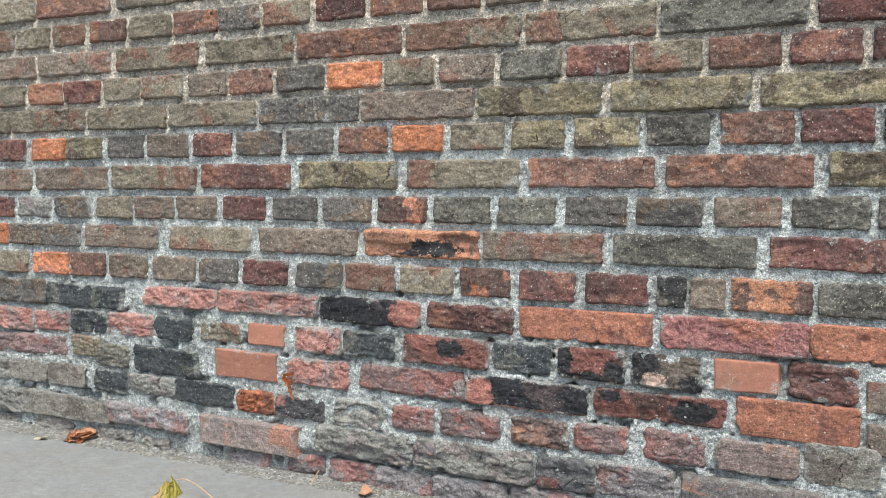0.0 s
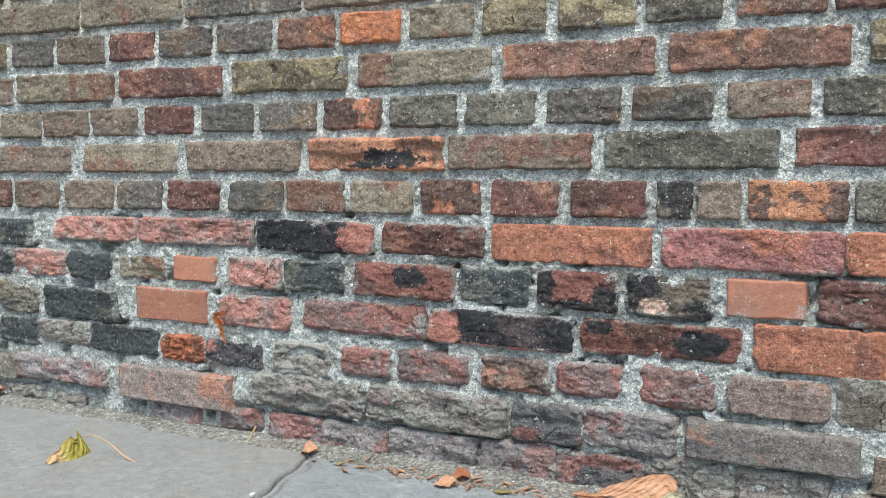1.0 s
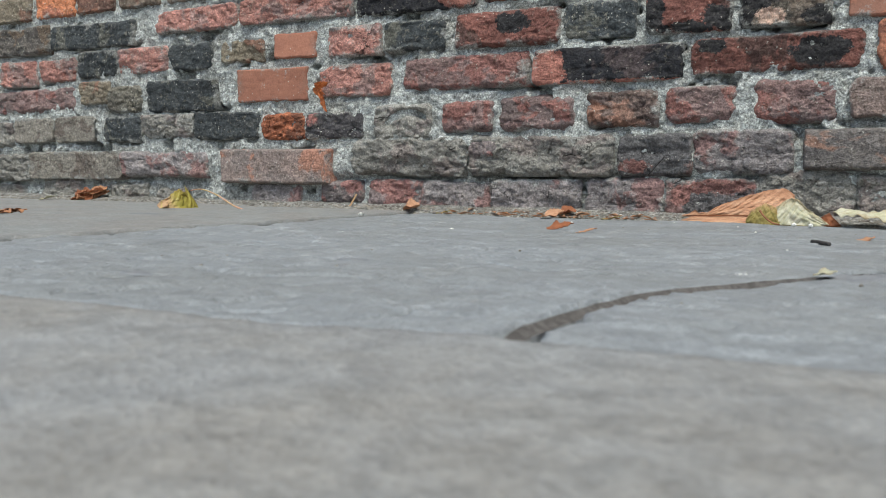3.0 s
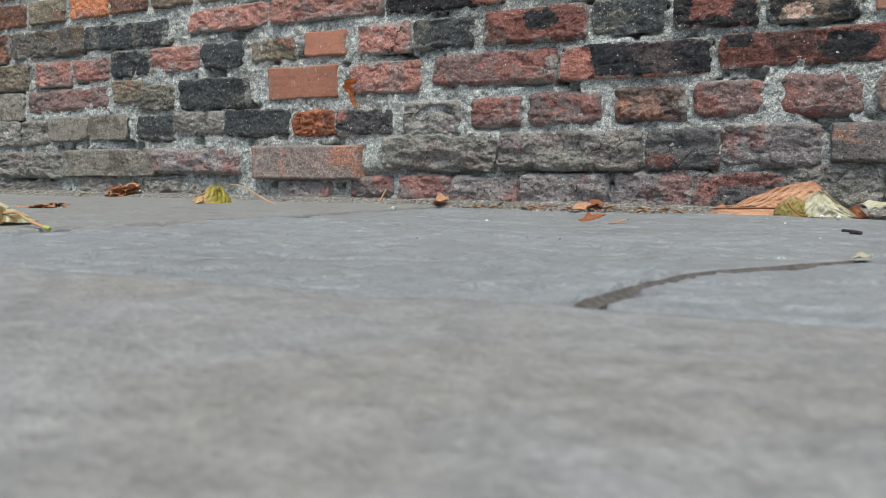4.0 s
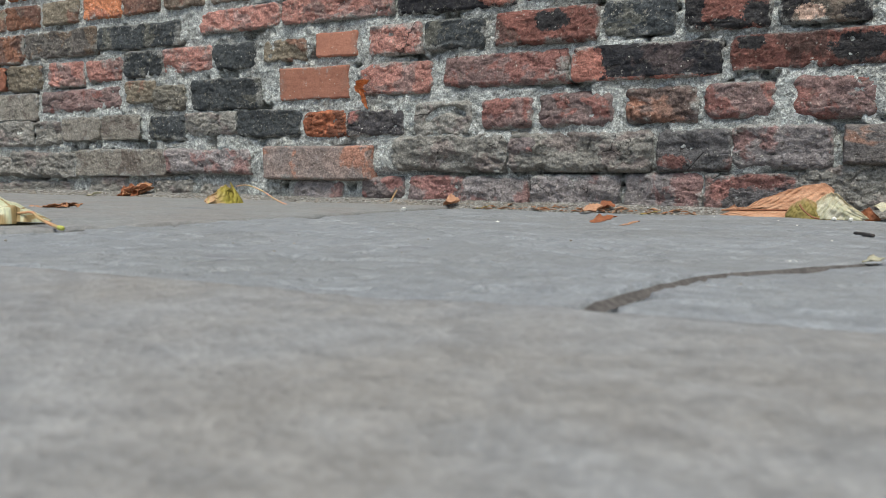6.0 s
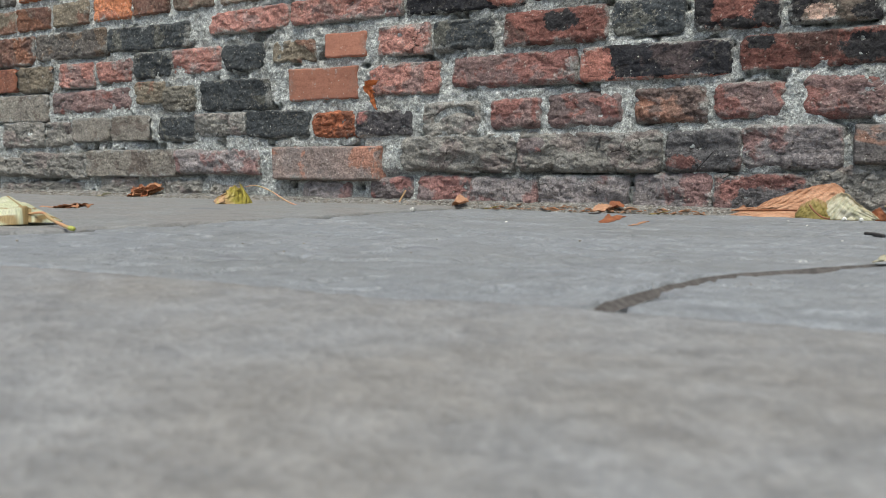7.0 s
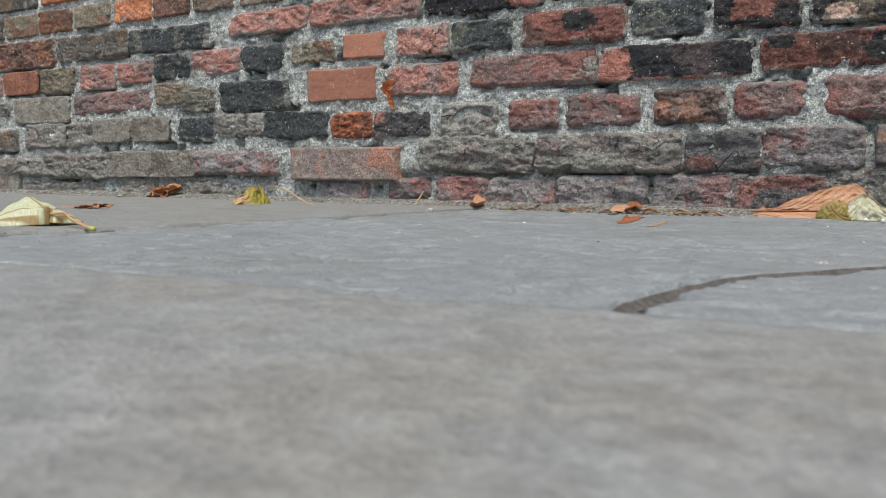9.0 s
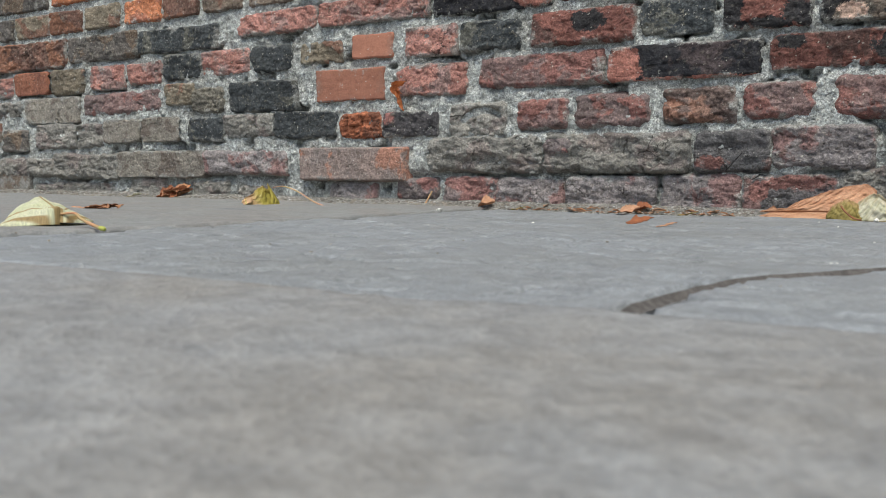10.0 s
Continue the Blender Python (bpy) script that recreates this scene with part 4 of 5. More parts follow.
rough_course([
    (-1.406, -1.250, 0.230, 0.274, "pink"), (-1.238, -1.108, 0.233, 0.280, "redorange"), (-1.093, -0.979, 0.228, 0.282, "olive"), (-0.953, -0.840, 0.233, 0.282, "pink"), (-0.828, -0.721, 0.239, 0.282, "pink"),
    (-0.715, -0.608, 0.243, 0.290, "slate"), (-0.600, -0.472, 0.246, 0.291, "pink"), (-0.465, -0.363, 0.246, 0.290, "slate"), (-0.339, -0.242, 0.253, 0.290, "olive"), (-0.221, -0.135, 0.253, 0.295, "smooth"),
    (-0.109, -0.006, 0.251, 0.299, "pink"), (0.003, 0.110, 0.252, 0.296, "slate"), (0.130, 0.297, 0.251, 0.301, "heart"), (0.306, 0.409, 0.255, 0.302, "slate"), (0.425, 0.536, 0.253, 0.303, "marbled"),
    (0.548, 0.655, 0.253, 0.304, "patch"), (0.675, 0.770, 0.257, 0.307, "smooth"), (0.785, 0.876, 0.257, 0.309, "darkred")])
rough_course([
    (-1.460, -1.213, 0.182, 0.216, "grey"), (-1.195, -0.997, 0.165, 0.219, "tan"), (-0.981, -0.727, 0.178, 0.224, "pinkdark"), (-0.708, -0.627, 0.191, 0.232, "olive"), (-0.631, -0.541, 0.174, 0.220, "greyolive"),
    (-0.525, -0.350, 0.171, 0.225, "slate"), (-0.303, -0.150, 0.181, 0.239, "smooth"), (-0.125, 0.016, 0.186, 0.235, "pink"), (0.038, 0.250, 0.192, 0.239, "pinkdark"), (0.259, 0.475, 0.192, 0.238, "midblack"),
    (0.489, 0.694, 0.198, 0.240, "tailblack"), (0.713, 0.879, 0.195, 0.249, "redorange")])
rough_course([
    (-1.290, -1.193, 0.102, 0.149, "dark"), (-1.161, -1.014, 0.108, 0.160, "grey"), (-1.003, -0.919, 0.109, 0.159, "grey"), (-0.911, -0.791, 0.118, 0.164, "tan"), (-0.784, -0.671, 0.119, 0.165, "tan"),
    (-0.642, -0.547, 0.117, 0.162, "slate"), (-0.533, -0.410, 0.125, 0.163, "grey"), (-0.406, -0.258, 0.120, 0.165, "slate"), (-0.248, -0.155, 0.115, 0.162, "rough"), (-0.150, -0.040, 0.119, 0.158, "blackred"),
    (-0.017, 0.087, 0.115, 0.168, "scoop"), (0.107, 0.194, 0.126, 0.171, "pinkdark"), (0.205, 0.323, 0.126, 0.175, "pinkdark"), (0.343, 0.444, 0.129, 0.176, "roughbrown"), (0.454, 0.547, 0.134, 0.178, "pinkdark"),
    (0.568, 0.670, 0.131, 0.184, "pinkdark"), (0.684, 0.800, 0.136, 0.181, "brick"), (0.811, 0.909, 0.135, 0.193, "tan")])
rough_course([
    (-1.416, -1.100, 0.042, 0.085, "grey"), (-1.089, -0.871, 0.040, 0.094, "grey"), (-0.863, -0.594, 0.046, 0.095, "tan"), (-0.597, -0.379, 0.051, 0.096, "greybrown"), (-0.339, -0.099, 0.040, 0.101, "smoothbrown"),
    (-0.059, 0.150, 0.059, 0.114, "grey"), (0.155, 0.382, 0.060, 0.117, "grey"), (0.390, 0.493, 0.061, 0.117, "redfoot"), (0.494, 0.619, 0.066, 0.120, "greybrown"), (0.630, 0.840, 0.069, 0.122, "smoothsoot")], lambda kind: 0.015 if kind.startswith("smooth") else 0.010)
rough_course([
    (-1.180, -0.887, 0.001, 0.027, "grey"), (-0.834, -0.722, 0.002, 0.046, "grey"), (-0.636, -0.536, 0.002, 0.036, "grey"), (-0.508, -0.433, 0.004, 0.028, "grey"), (-0.275, -0.167, 0.006, 0.037, "greybrown"),
    (-0.125, -0.039, 0.010, 0.046, "greyred"), (-0.030, 0.071, 0.005, 0.048, "greyred"), (0.073, 0.189, 0.001, 0.047, "greybrown"), (0.192, 0.333, 0.002, 0.051, "greybrown"), (0.343, 0.453, 0.004, 0.055, "greybrown"),
    (0.459, 0.576, 0.005, 0.055, "redslate"), (0.580, 0.691, 0.012, 0.069, "grey"), (0.697, 0.808, 0.005, 0.063, "grey")], lambda kind: 0.003)
brick(0.158, 0.204, 0.087, 0.110, "greyred", True, 0.0140)
mortar_sheet()


def apron_edge(x):
    """How far the crumbled mortar at the wall's foot reaches over the paving."""
    reach = np.interp(x, [-1.46, -0.60, -0.45, -0.30, -0.07, 0.06, 0.20, 0.45, 1.0], [0.052, 0.050, 0.040, 0.038, 0.054, 0.042, 0.050, 0.046, 0.030])
    return reach * (1 + 0.16 * rough(x, x * 0, 14, 701, 3) + 0.05 * rough(x, x * 0, 90, 702, 2))


def apron_height(x, y):
    d = np.clip(-y / apron_edge(x), 0, 1.3)
    z = 0.0105 * np.clip(1 - d, 0, 1) ** 1.25 + 0.0012 + (0.0022 * rough(x, y, 42, 703, 4, 0.6) + 0.0010 * rough(x, y, 170, 704, 2)) * (1 - d)
    return z - 0.0045 * ease(0.93, 1.0, d)


def mortar_apron():
    v, x = np.meshgrid(np.linspace(0, 1.04, 32), np.linspace(-1.46, 1.0, 1100), indexing="ij")
    y = 0.006 - (apron_edge(x) + 0.006) * v
    part("apron", sheet_mesh("apron", x, y, apron_height(x, y), MORTAR_APRON, True), wall, "crumbled sandy mortar along the foot of the wall")


mortar_apron()

# plain courses above those that are told apart one by one
for k in range(10):
    z_bed = 0.9995 + 0.0622 * k
    if z_bed + 0.05 < WALL_HIGH:
        run_out(-2.75 + (0.05 if k % 2 else 0.0), -2.75 + (0.05 if k % 2 else 0.0), lambda x: z_bed, 0.0505, k % 2 == 0)
bmesh.ops.bevel(FILLER, geom=FILLER.edges[:], offset=0.003, segments=1, affect="EDGES")
tagged(part("brickwork", bm_mesh("brickwork", FILLER, BRICK["brown"], False), wall, "brown weathered bricks"), kind="stuff")


# ---- fallen leaves ----
def blade_mesh(name, length, width, material, up=0.0, down=0.0, bend=0.0, ruffle=0.004, seed=0, low_side=1.0, peak=0.5, teeth=0.03, roll=0.0, n=44, m=26):
    """A leaf along +x: each half turned by its own angle at the midrib, bent along its length, rolled across, ruffled."""
    u, v = np.meshgrid(np.linspace(0, 1, n), np.linspace(-1, 1, m), indexing="ij")
    e = np.log(0.5) / np.log(peak)
    prof = np.sin(np.pi * np.clip(u ** e, 0, 1)) ** 0.8
    prof = prof * (1 + teeth * 2 * rough(u * 26, np.sign(v) * 5 + seed, 1.0, seed + 1, 2) * np.abs(v) + 0.16 * rough(u * 5, np.sign(v) * 3 + seed, 1.0, seed, 3))
    half = width / 2 * prof
    s = v * half * np.where(v < 0, low_side, 1.0)
    angle = np.where(v >= 0, radians(up), radians(down))
    turn = roll * np.abs(s) / (width / 2)
    across = np.where(np.abs(roll) > 0.01, np.sin(turn) / max(abs(roll), 0.01) * (width / 2) * np.sign(roll if roll else 1), np.abs(s))
    lift = np.where(np.abs(roll) > 0.01, (1 - np.cos(turn)) / max(abs(roll), 0.01) * (width / 2), 0.0)
    Y = np.sign(v) * (across * np.cos(angle) - lift * np.sin(angle))
    Z = across * np.sin(angle) + lift * np.cos(angle)
    Z = Z + ruffle * rough(u * length, s, 2.2 / width, seed, 3) * (0.3 + np.abs(v)) + ruffle * 0.12 * np.sin(u * 48 - np.abs(v) * 9) * np.abs(v)
    X = u * length
    if abs(bend) > 0.01:
        r = length / bend
        ang = X / r
        X, Z = (r - Z) * np.sin(ang), r - (r - Z) * np.cos(ang)
    me = sheet_mesh(name, X, Y, Z, material)
    layer = me.uv_layers.new(name="flat")
    idx = np.zeros(len(me.loops), dtype=np.int32)
    me.loops.foreach_get("vertex_index", idx)
    flat = np.stack([u, 0.5 + 0.5 * s / (width / 2)], -1).reshape(-1, 2)[idx]
    layer.data.foreach_set("uv", flat.astype(np.float32).ravel())
    return me


def tube_mesh(name, points, radius, tip, material, sides=7):
    """A thin tapering stalk through a few points, smoothly curved."""
    pts = [Vector(p) for p in points]
    fine = []
    for k in range(len(pts) - 1):
        p0, p1, p2, p3 = pts[max(k - 1, 0)], pts[k], pts[k + 1], pts[min(k + 2, len(pts) - 1)]
        for q in range(6):
            t = q / 6
            fine.append(0.5 * ((2 * p1) + (p2 - p0) * t + (2 * p0 - 5 * p1 + 4 * p2 - p3) * t * t + (3 * p1 - p0 - 3 * p2 + p3) * t ** 3))
    fine.append(pts[-1])
    bm = bmesh.new()
    rings = []
    for k, p in enumerate(fine):
        ahead = (fine[min(k + 1, len(fine) - 1)] - fine[max(k - 1, 0)]).normalized()
        side = ahead.cross(Vector((0.13, 0.21, 1))).normalized()
        other = ahead.cross(side)
        r = radius + (tip - radius) * k / (len(fine) - 1)
        rings.append([bm.verts.new(p + side * r * math.cos(a * 2 * math.pi / sides) + other * r * math.sin(a * 2 * math.pi / sides)) for a in range(sides)])
    for a, b in zip(rings, rings[1:]):
        for k in range(sides):
            bm.faces.new((a[k], a[(k + 1) % sides], b[(k + 1) % sides], b[k]))
    bm.faces.new(rings[0][::-1])
    bm.faces.new(rings[-1])
    return bm_mesh(name, bm, material)


def place(thing, me, m, label="", name="blade", rest=0.0, thick=0.0005):
    """Sets a blade by the pose m and lets its lowest point touch the stone."""
    me.transform(m)
    low = min(v.co.z for v in me.vertices)
    me.transform(Matrix.Translation((0, 0, rest - low)))
    ob = part(name, me, thing, label)
    solid = ob.modifiers.new("thickness", "SOLIDIFY")
    solid.thickness = thick
    return ob


def thing_at(name, x, y, z=0.0, label="", category="leaf", group=""):
    ob = tagged(new(name), label, category, group)
    ob.location = (x, y, z)
    return ob


GROUP = "fallen leaves along the wall"

def standing_leaf(name, width, rise, material, lean=0.012, bow=0.008, ribs=0.0, count=11, slant=0.35, crumple=0.002, seed=0, foot=0.0, n=60, m=26):
    """A leaf propped on its edge: its top follows rise, pairs of share along and height; it leans back, bows and is ribbed by its veins."""
    s, t = np.meshgrid(np.linspace(0, 1, n), np.linspace(0, 1, m), indexing="ij")
    top = np.interp(s, [p[0] for p in rise], [p[1] for p in rise])
    top = top * (1 + 0.05 * rough(s * 30, s * 0, 1.0, seed + 2, 3))
    X = (s - 0.5) * width + 0.15 * crumple * rough(s * 9, t * 5, 1.0, seed + 3, 3)
    Z = foot + t * top
    wave = np.abs(((s + slant * t) * count) % 1.0 - 0.5) * 2
    Y = lean * t ** 1.3 * top / max(p[1] for p in rise) + bow * (2 * s - 1) ** 2 - ribs * wave * np.minimum(1, 3 * t)
    Y = Y + crumple * rough(s * 6, t * 3, 1.0, seed, 4) + 0.3 * crumple * rough(s * 22, t * 12, 1.0, seed + 5, 3)
    me = sheet_mesh(name, X, Y, Z, material)
    layer = me.uv_layers.new(name="flat")
    idx = np.zeros(len(me.loops), dtype=np.int32)
    me.loops.foreach_get("vertex_index", idx)
    layer.data.foreach_set("uv", np.stack([s, 0.5 + 0.5 * t], -1).reshape(-1, 2)[idx].astype(np.float32).ravel())
    return me


def cupped_leaf(name, material, seed=0, n=56, m=48):
    """A broad leaf that stands on its rim like an open hood: stalk end towards the front, crest behind, both wings drooping."""
    u, v = np.meshgrid(np.linspace(0, 1, n), np.linspace(-1, 1, m), indexing="ij")
    wing = np.minimum(1, (u / 0.10) ** 0.6) * (1 - u) ** 0.55 * (1 + 0.07 * np.sin(u * 21 + np.sign(v) * 1.3) + 0.05 * rough(u * 14, np.sign(v) * 4, 1.0, seed, 3))
    reach = np.where(v < 0, 0.044, 0.034) * wing
    X = -0.017 * np.sin(u * 1.9) + v * reach
    Y = 0.050 * u ** 1.1 - 0.006 * np.abs(v) ** 2 * (1 - u) + np.where(v > 0, 0.012, 0.0) * v * v * wing
    crest = 0.010 + 0.013 * np.sin(np.clip(u / 0.62, 0, 1) * 1.5708) - 0.010 * ease(0.62, 1.0, u)
    droop = np.where(v < 0, 1 - np.abs(v) ** 1.7, 1 - 0.82 * np.abs(v) ** 1.5)
    fan = np.arctan2(v * wing, u + 0.05)
    Z = crest * droop + 0.005 * np.exp(-((v + 0.15) / 0.45) ** 2) * (1 - ease(0.0, 0.15, u)) + 0.0012 * np.cos(fan * 10) * np.abs(v) + 0.0018 * rough(u * 5, v * 2.5, 1.0, seed + 1, 3)
    me = sheet_mesh(name, X, Y, Z, material)
    layer = me.uv_layers.new(name="flat")
    idx = np.zeros(len(me.loops), dtype=np.int32)
    me.loops.foreach_get("vertex_index", idx)
    layer.data.foreach_set("uv", np.stack([u, 0.5 + 0.5 * v * wing], -1).reshape(-1, 2)[idx].astype(np.float32).ravel())
    return me


big = thing_at("fallen_leaf", 0.558, -0.030, 0, "large dry orange-brown leaf with ribbed veins against the wall", "leaf", GROUP)
place(big, standing_leaf("blade", 0.136, [(0, 0.0015), (0.07, 0.004), (0.12, 0.009), (0.15, 0.005), (0.24, 0.006), (0.32, 0.014), (0.55, 0.027), (0.80, 0.037), (0.92, 0.038), (1, 0.030)], LEAF_ORANGE, lean=0.022, bow=0.003, ribs=0.0017, count=10, slant=-0.42, crumple=0.004, seed=5, foot=0.009, n=110, m=40), pose(0, -0.006, 0, 0, 0, 3), rest=0.007)
place(big, standing_leaf("lower_half", 0.134, [(0, 0.002), (0.1, 0.007), (0.5, 0.010), (1, 0.009)], LEAF_ORANGE, lean=0.013, bow=0.003, ribs=0.0010, count=12, slant=0.3, crumple=0.003, seed=6, n=80, m=12), pose(0, -0.019, 0, 0, 0, 3), "lower half turned out under the midrib", "lower_half")
part("midrib", tube_mesh("midrib", [(-0.062, -0.0120, 0.0085), (-0.02, -0.0095, 0.0098), (0.03, -0.0075, 0.0105), (0.060, -0.0045, 0.0100)], 0.0007, 0.0013, STEM_BROWN), big, "raised brown midrib")

curl = thing_at("fallen_leaf", 0.614, -0.058, 0, "curled yellow-green leaf with a cream underside on the paving", "leaf", GROUP)
place(curl, standing_leaf("blade", 0.042, [(0, 0.006), (0.15, 0.018), (0.55, 0.027), (0.8, 0.022), (1, 0.008)], LEAF_YELLOW, lean=0.012, bow=0.010, ribs=0.0012, count=5, crumple=0.003, seed=9), pose(-0.018, -0.006, 0, 0, 0, 8))
place(curl, standing_leaf("curled_edge", 0.070, [(0, 0.014), (0.18, 0.027), (0.34, 0.034), (0.46, 0.033), (0.58, 0.024), (0.78, 0.013), (1, 0.002)], LEAF_PALE, lean=0.010, bow=0.008, ribs=0.0012, count=4, crumple=0.005, seed=13), pose(0.022, 0.004, 0, 0, 0, 6), "cream curled-over underside", "curled_edge")
place(curl, standing_leaf("torn_rim", 0.024, [(0, 0.010), (0.4, 0.017), (1, 0.002)], LEAF_RUST, lean=0.006, bow=0.004, crumple=0.003, seed=14, n=20, m=10), pose(0.056, 0.012, 0, 0, 0, 0), "rust-brown torn rim", "torn_rim")
part("stem", tube_mesh("stem", [(-0.022, -0.010, 0.018), (-0.016, -0.016, 0.011), (-0.006, -0.021, 0.004), (0.003, -0.022, 0.002)], 0.0012, 0.0010, STEM_BROWN), curl, "thin brown stalk")

pale = thing_at("fallen_leaf", 0.674, -0.052, 0, "pale cream shrivelled leaf lying at the foot of the wall", "leaf", GROUP)
place(pale, blade_mesh("blade", 0.084, 0.046, LEAF_PALE, up=14, down=2, bend=-0.35, ruffle=0.009, seed=21, peak=0.52, teeth=0.03), pose(0, 0, 0, 14, 0, -6))
part("stem", tube_mesh("stem", [(0.080, -0.008, 0.006), (0.089, -0.010, 0.010), (0.090, -0.018, 0.004), (0.084, -0.024, 0.002)], 0.0016, 0.0014, STEM_BROWN), pale, "curled brown stalk")

yellow = thing_at("fallen_leaf", -0.217, -0.221, 0, "folded yellow-green leaf with a browned tip and a pink stalk", "leaf", GROUP)
place(yellow, standing_leaf("blade", 0.074, [(0, 0.006), (0.08, 0.013), (0.25, 0.018), (0.48, 0.028), (0.64, 0.032), (0.74, 0.026), (0.80, 0.027), (0.86, 0.037), (0.92, 0.028), (1, 0.012)], LEAF_FOLD, lean=0.028, bow=0.012, ribs=0.0008, count=4, slant=0.5, crumple=0.005, seed=31), pose(0, 0, 0, 0, 0, 84))
place(yellow, standing_leaf("folded_half", 0.052, [(0, 0.004), (0.3, 0.016), (0.7, 0.026), (1, 0.010)], LEAF_FOLD, lean=-0.010, bow=-0.004, crumple=0.004, seed=33), pose(-0.024, 0.004, 0, 0, 0, 84), "far half folded over behind", "folded_half")
part("stem", tube_mesh("stem", [(-0.014, 0.028, 0.029), (0.004, 0.034, 0.031), (0.034, 0.034, 0.023), (0.066, 0.032, 0.009), (0.088, 0.032, 0.002)], 0.0008, 0.0013, STEM_PINK), yellow, "thin pink stalk with a yellow end")

dome = thing_at("fallen_leaf", 0.086, -0.792, 0, "pale green-white arched leaf with an orange stalk on the paving", "leaf", GROUP)
place(dome, cupped_leaf("blade", LEAF_CUP, 45), pose(0.003, 0.005, 0, 0, 0, 56))
part("stem", tube_mesh("stem", [(0.003, 0.005, 0.011), (0.016, 0.010, 0.012), (0.040, 0.000, 0.008), (0.066, -0.006, 0.0035), (0.080, -0.010, 0.0022)], 0.0010, 0.0017, STEM_TAN), dome, "orange stalk with a green end")
part("stalk_end", tube_mesh("stalk_end", [(0.077, -0.009, 0.0024), (0.081, -0.0105, 0.0024), (0.085, -0.012, 0.0022)], 0.0021, 0.0018, STALK_GREEN), dome, "swollen green stalk end")

behind = thing_at("fallen_leaf", -0.030, -0.770, 0, "small dry cream leaf lying flat on the paving", "leaf", GROUP)
place(behind, blade_mesh("blade", 0.070, 0.050, LEAF_PALE, up=14, down=-6, bend=-0.4, ruffle=0.006, seed=48), pose(0, 0, 0, 0, 0, 205))

flat = thing_at("fallen_leaf", -0.240, -0.510, 0, "flat torn brown leaf fragment on the paving", "leaf", GROUP)
place(flat, blade_mesh("blade", 0.050, 0.028, LEAF_ORANGE, up=10, down=4, bend=0.12, ruffle=0.005, seed=51, teeth=0.12), pose(-0.026, -0.022, 0, 0, 0, 36))
for k, (dx, dy, size, up, turn) in enumerate(((-0.004, -0.002, 0.032, 22, 28), (0.008, 0.004, 0.024, 30, 60), (0.004, -0.006, 0.024, 24, 10))):
    place(flat, blade_mesh("torn_flap", size, size * 0.42, LEAF_BROWN if k else LEAF_DARK, up=up, down=8, bend=0.25, ruffle=0.004, seed=52 + k, teeth=0.15, n=26, m=14), pose(dx, dy, 0, 0, 0, turn), "curled dark brown torn edge", "torn_flap")

crumple = thing_at("fallen_leaf", -0.664, -0.036, 0, "crumpled dry brown leaf tucked against the wall", "leaf", GROUP)
for k, (dx, dy, size, up, turn, mat) in enumerate(((-0.036, 0.004, 0.080, 50, 18, 0), (-0.030, -0.008, 0.052, 58, 40, 1), (-0.010, -0.012, 0.046, 64, 62, 0), (0.010, -0.008, 0.040, 58, 88, 1),
                                                   (-0.018, 0.002, 0.058, 70, 30, 2), (0.004, 0.004, 0.044, 66, 52, 0))):
    place(crumple, rest=0.002, me=blade_mesh("blade" if k == 0 else "fold", size, size * 0.62, (LEAF_BROWN, LEAF_RUST, LEAF_ORANGE)[mat], up=up, down=12, bend=0.5, ruffle=0.009, seed=57 + k, teeth=0.08, roll=0.5 if k % 2 else 0.0, n=30, m=16), m=pose(dx, dy, 0, 0, -6, turn), name="blade" if k == 0 else "fold")

SCRAPS = "small leaf scraps on the paving"
for name, x, y, length, width, turn, mat, up, sd, label in (
        ("leaf_scrap", 0.058, -0.034, 0.030, 0.034, 8, LEAF_ORANGE, 62, 61, "round orange leaf scrap leaning on the wall"),
        ("leaf_scrap", 0.303, -0.072, 0.034, 0.026, 18, LEAF_ORANGE, 38, 63, "curled orange leaf scrap beside the wall"),
        ("leaf_scrap", 0.312, -0.036, 0.030, 0.026, 4, LEAF_RUST, 48, 65, "curled rust leaf scrap at the wall"),
        ("leaf_scrap", 0.428, -0.360, 0.030, 0.016, 34, LEAF_RUST, 30, 67, "rust-red leaf scrap lying on the slab"),
        ("leaf_scrap", 0.474, -0.398, 0.022, 0.008, 40, LEAF_ORANGE, 10, 69, "thin orange sliver lying on the slab"),
        ("leaf_scrap", 0.716, -0.352, 0.020, 0.012, 30, LEAF_ORANGE, 12, 71, "small orange leaf flake lying on the slab"),
        ("leaf_scrap", 0.719, -0.696, 0.012, 0.009, 24, LEAF_PALE, 26, 73, "small pale leaf flake beside the crack"),
        ("leaf_scrap", 0.128, -0.056, 0.024, 0.010, 10, LEAF_YELLOW, 12, 75, "small yellow leaf sliver at the wall"),
        ("leaf_scrap", 0.385, -0.056, 0.030, 0.012, -6, LEAF_YELLOW, 18, 77, "dull yellow leaf sliver at the wall"),
        ("leaf_scrap", -0.780, -0.060, 0.050, 0.018, 12, LEAF_PALE, 14, 79, "pale dry leaf sliver lying by the wall")):
    scrap = thing_at(name, x, y, 0, label, "leaf scrap", SCRAPS)
    place(scrap, blade_mesh("blade", length, width, mat, up=up, down=6, bend=0.4, ruffle=width * 0.16, seed=sd, teeth=0.1, n=20, m=12), pose(0, 0, 0, 0, 0, turn), rest=max(0.0, float(apron_height(np.array(x), np.array(y)))))

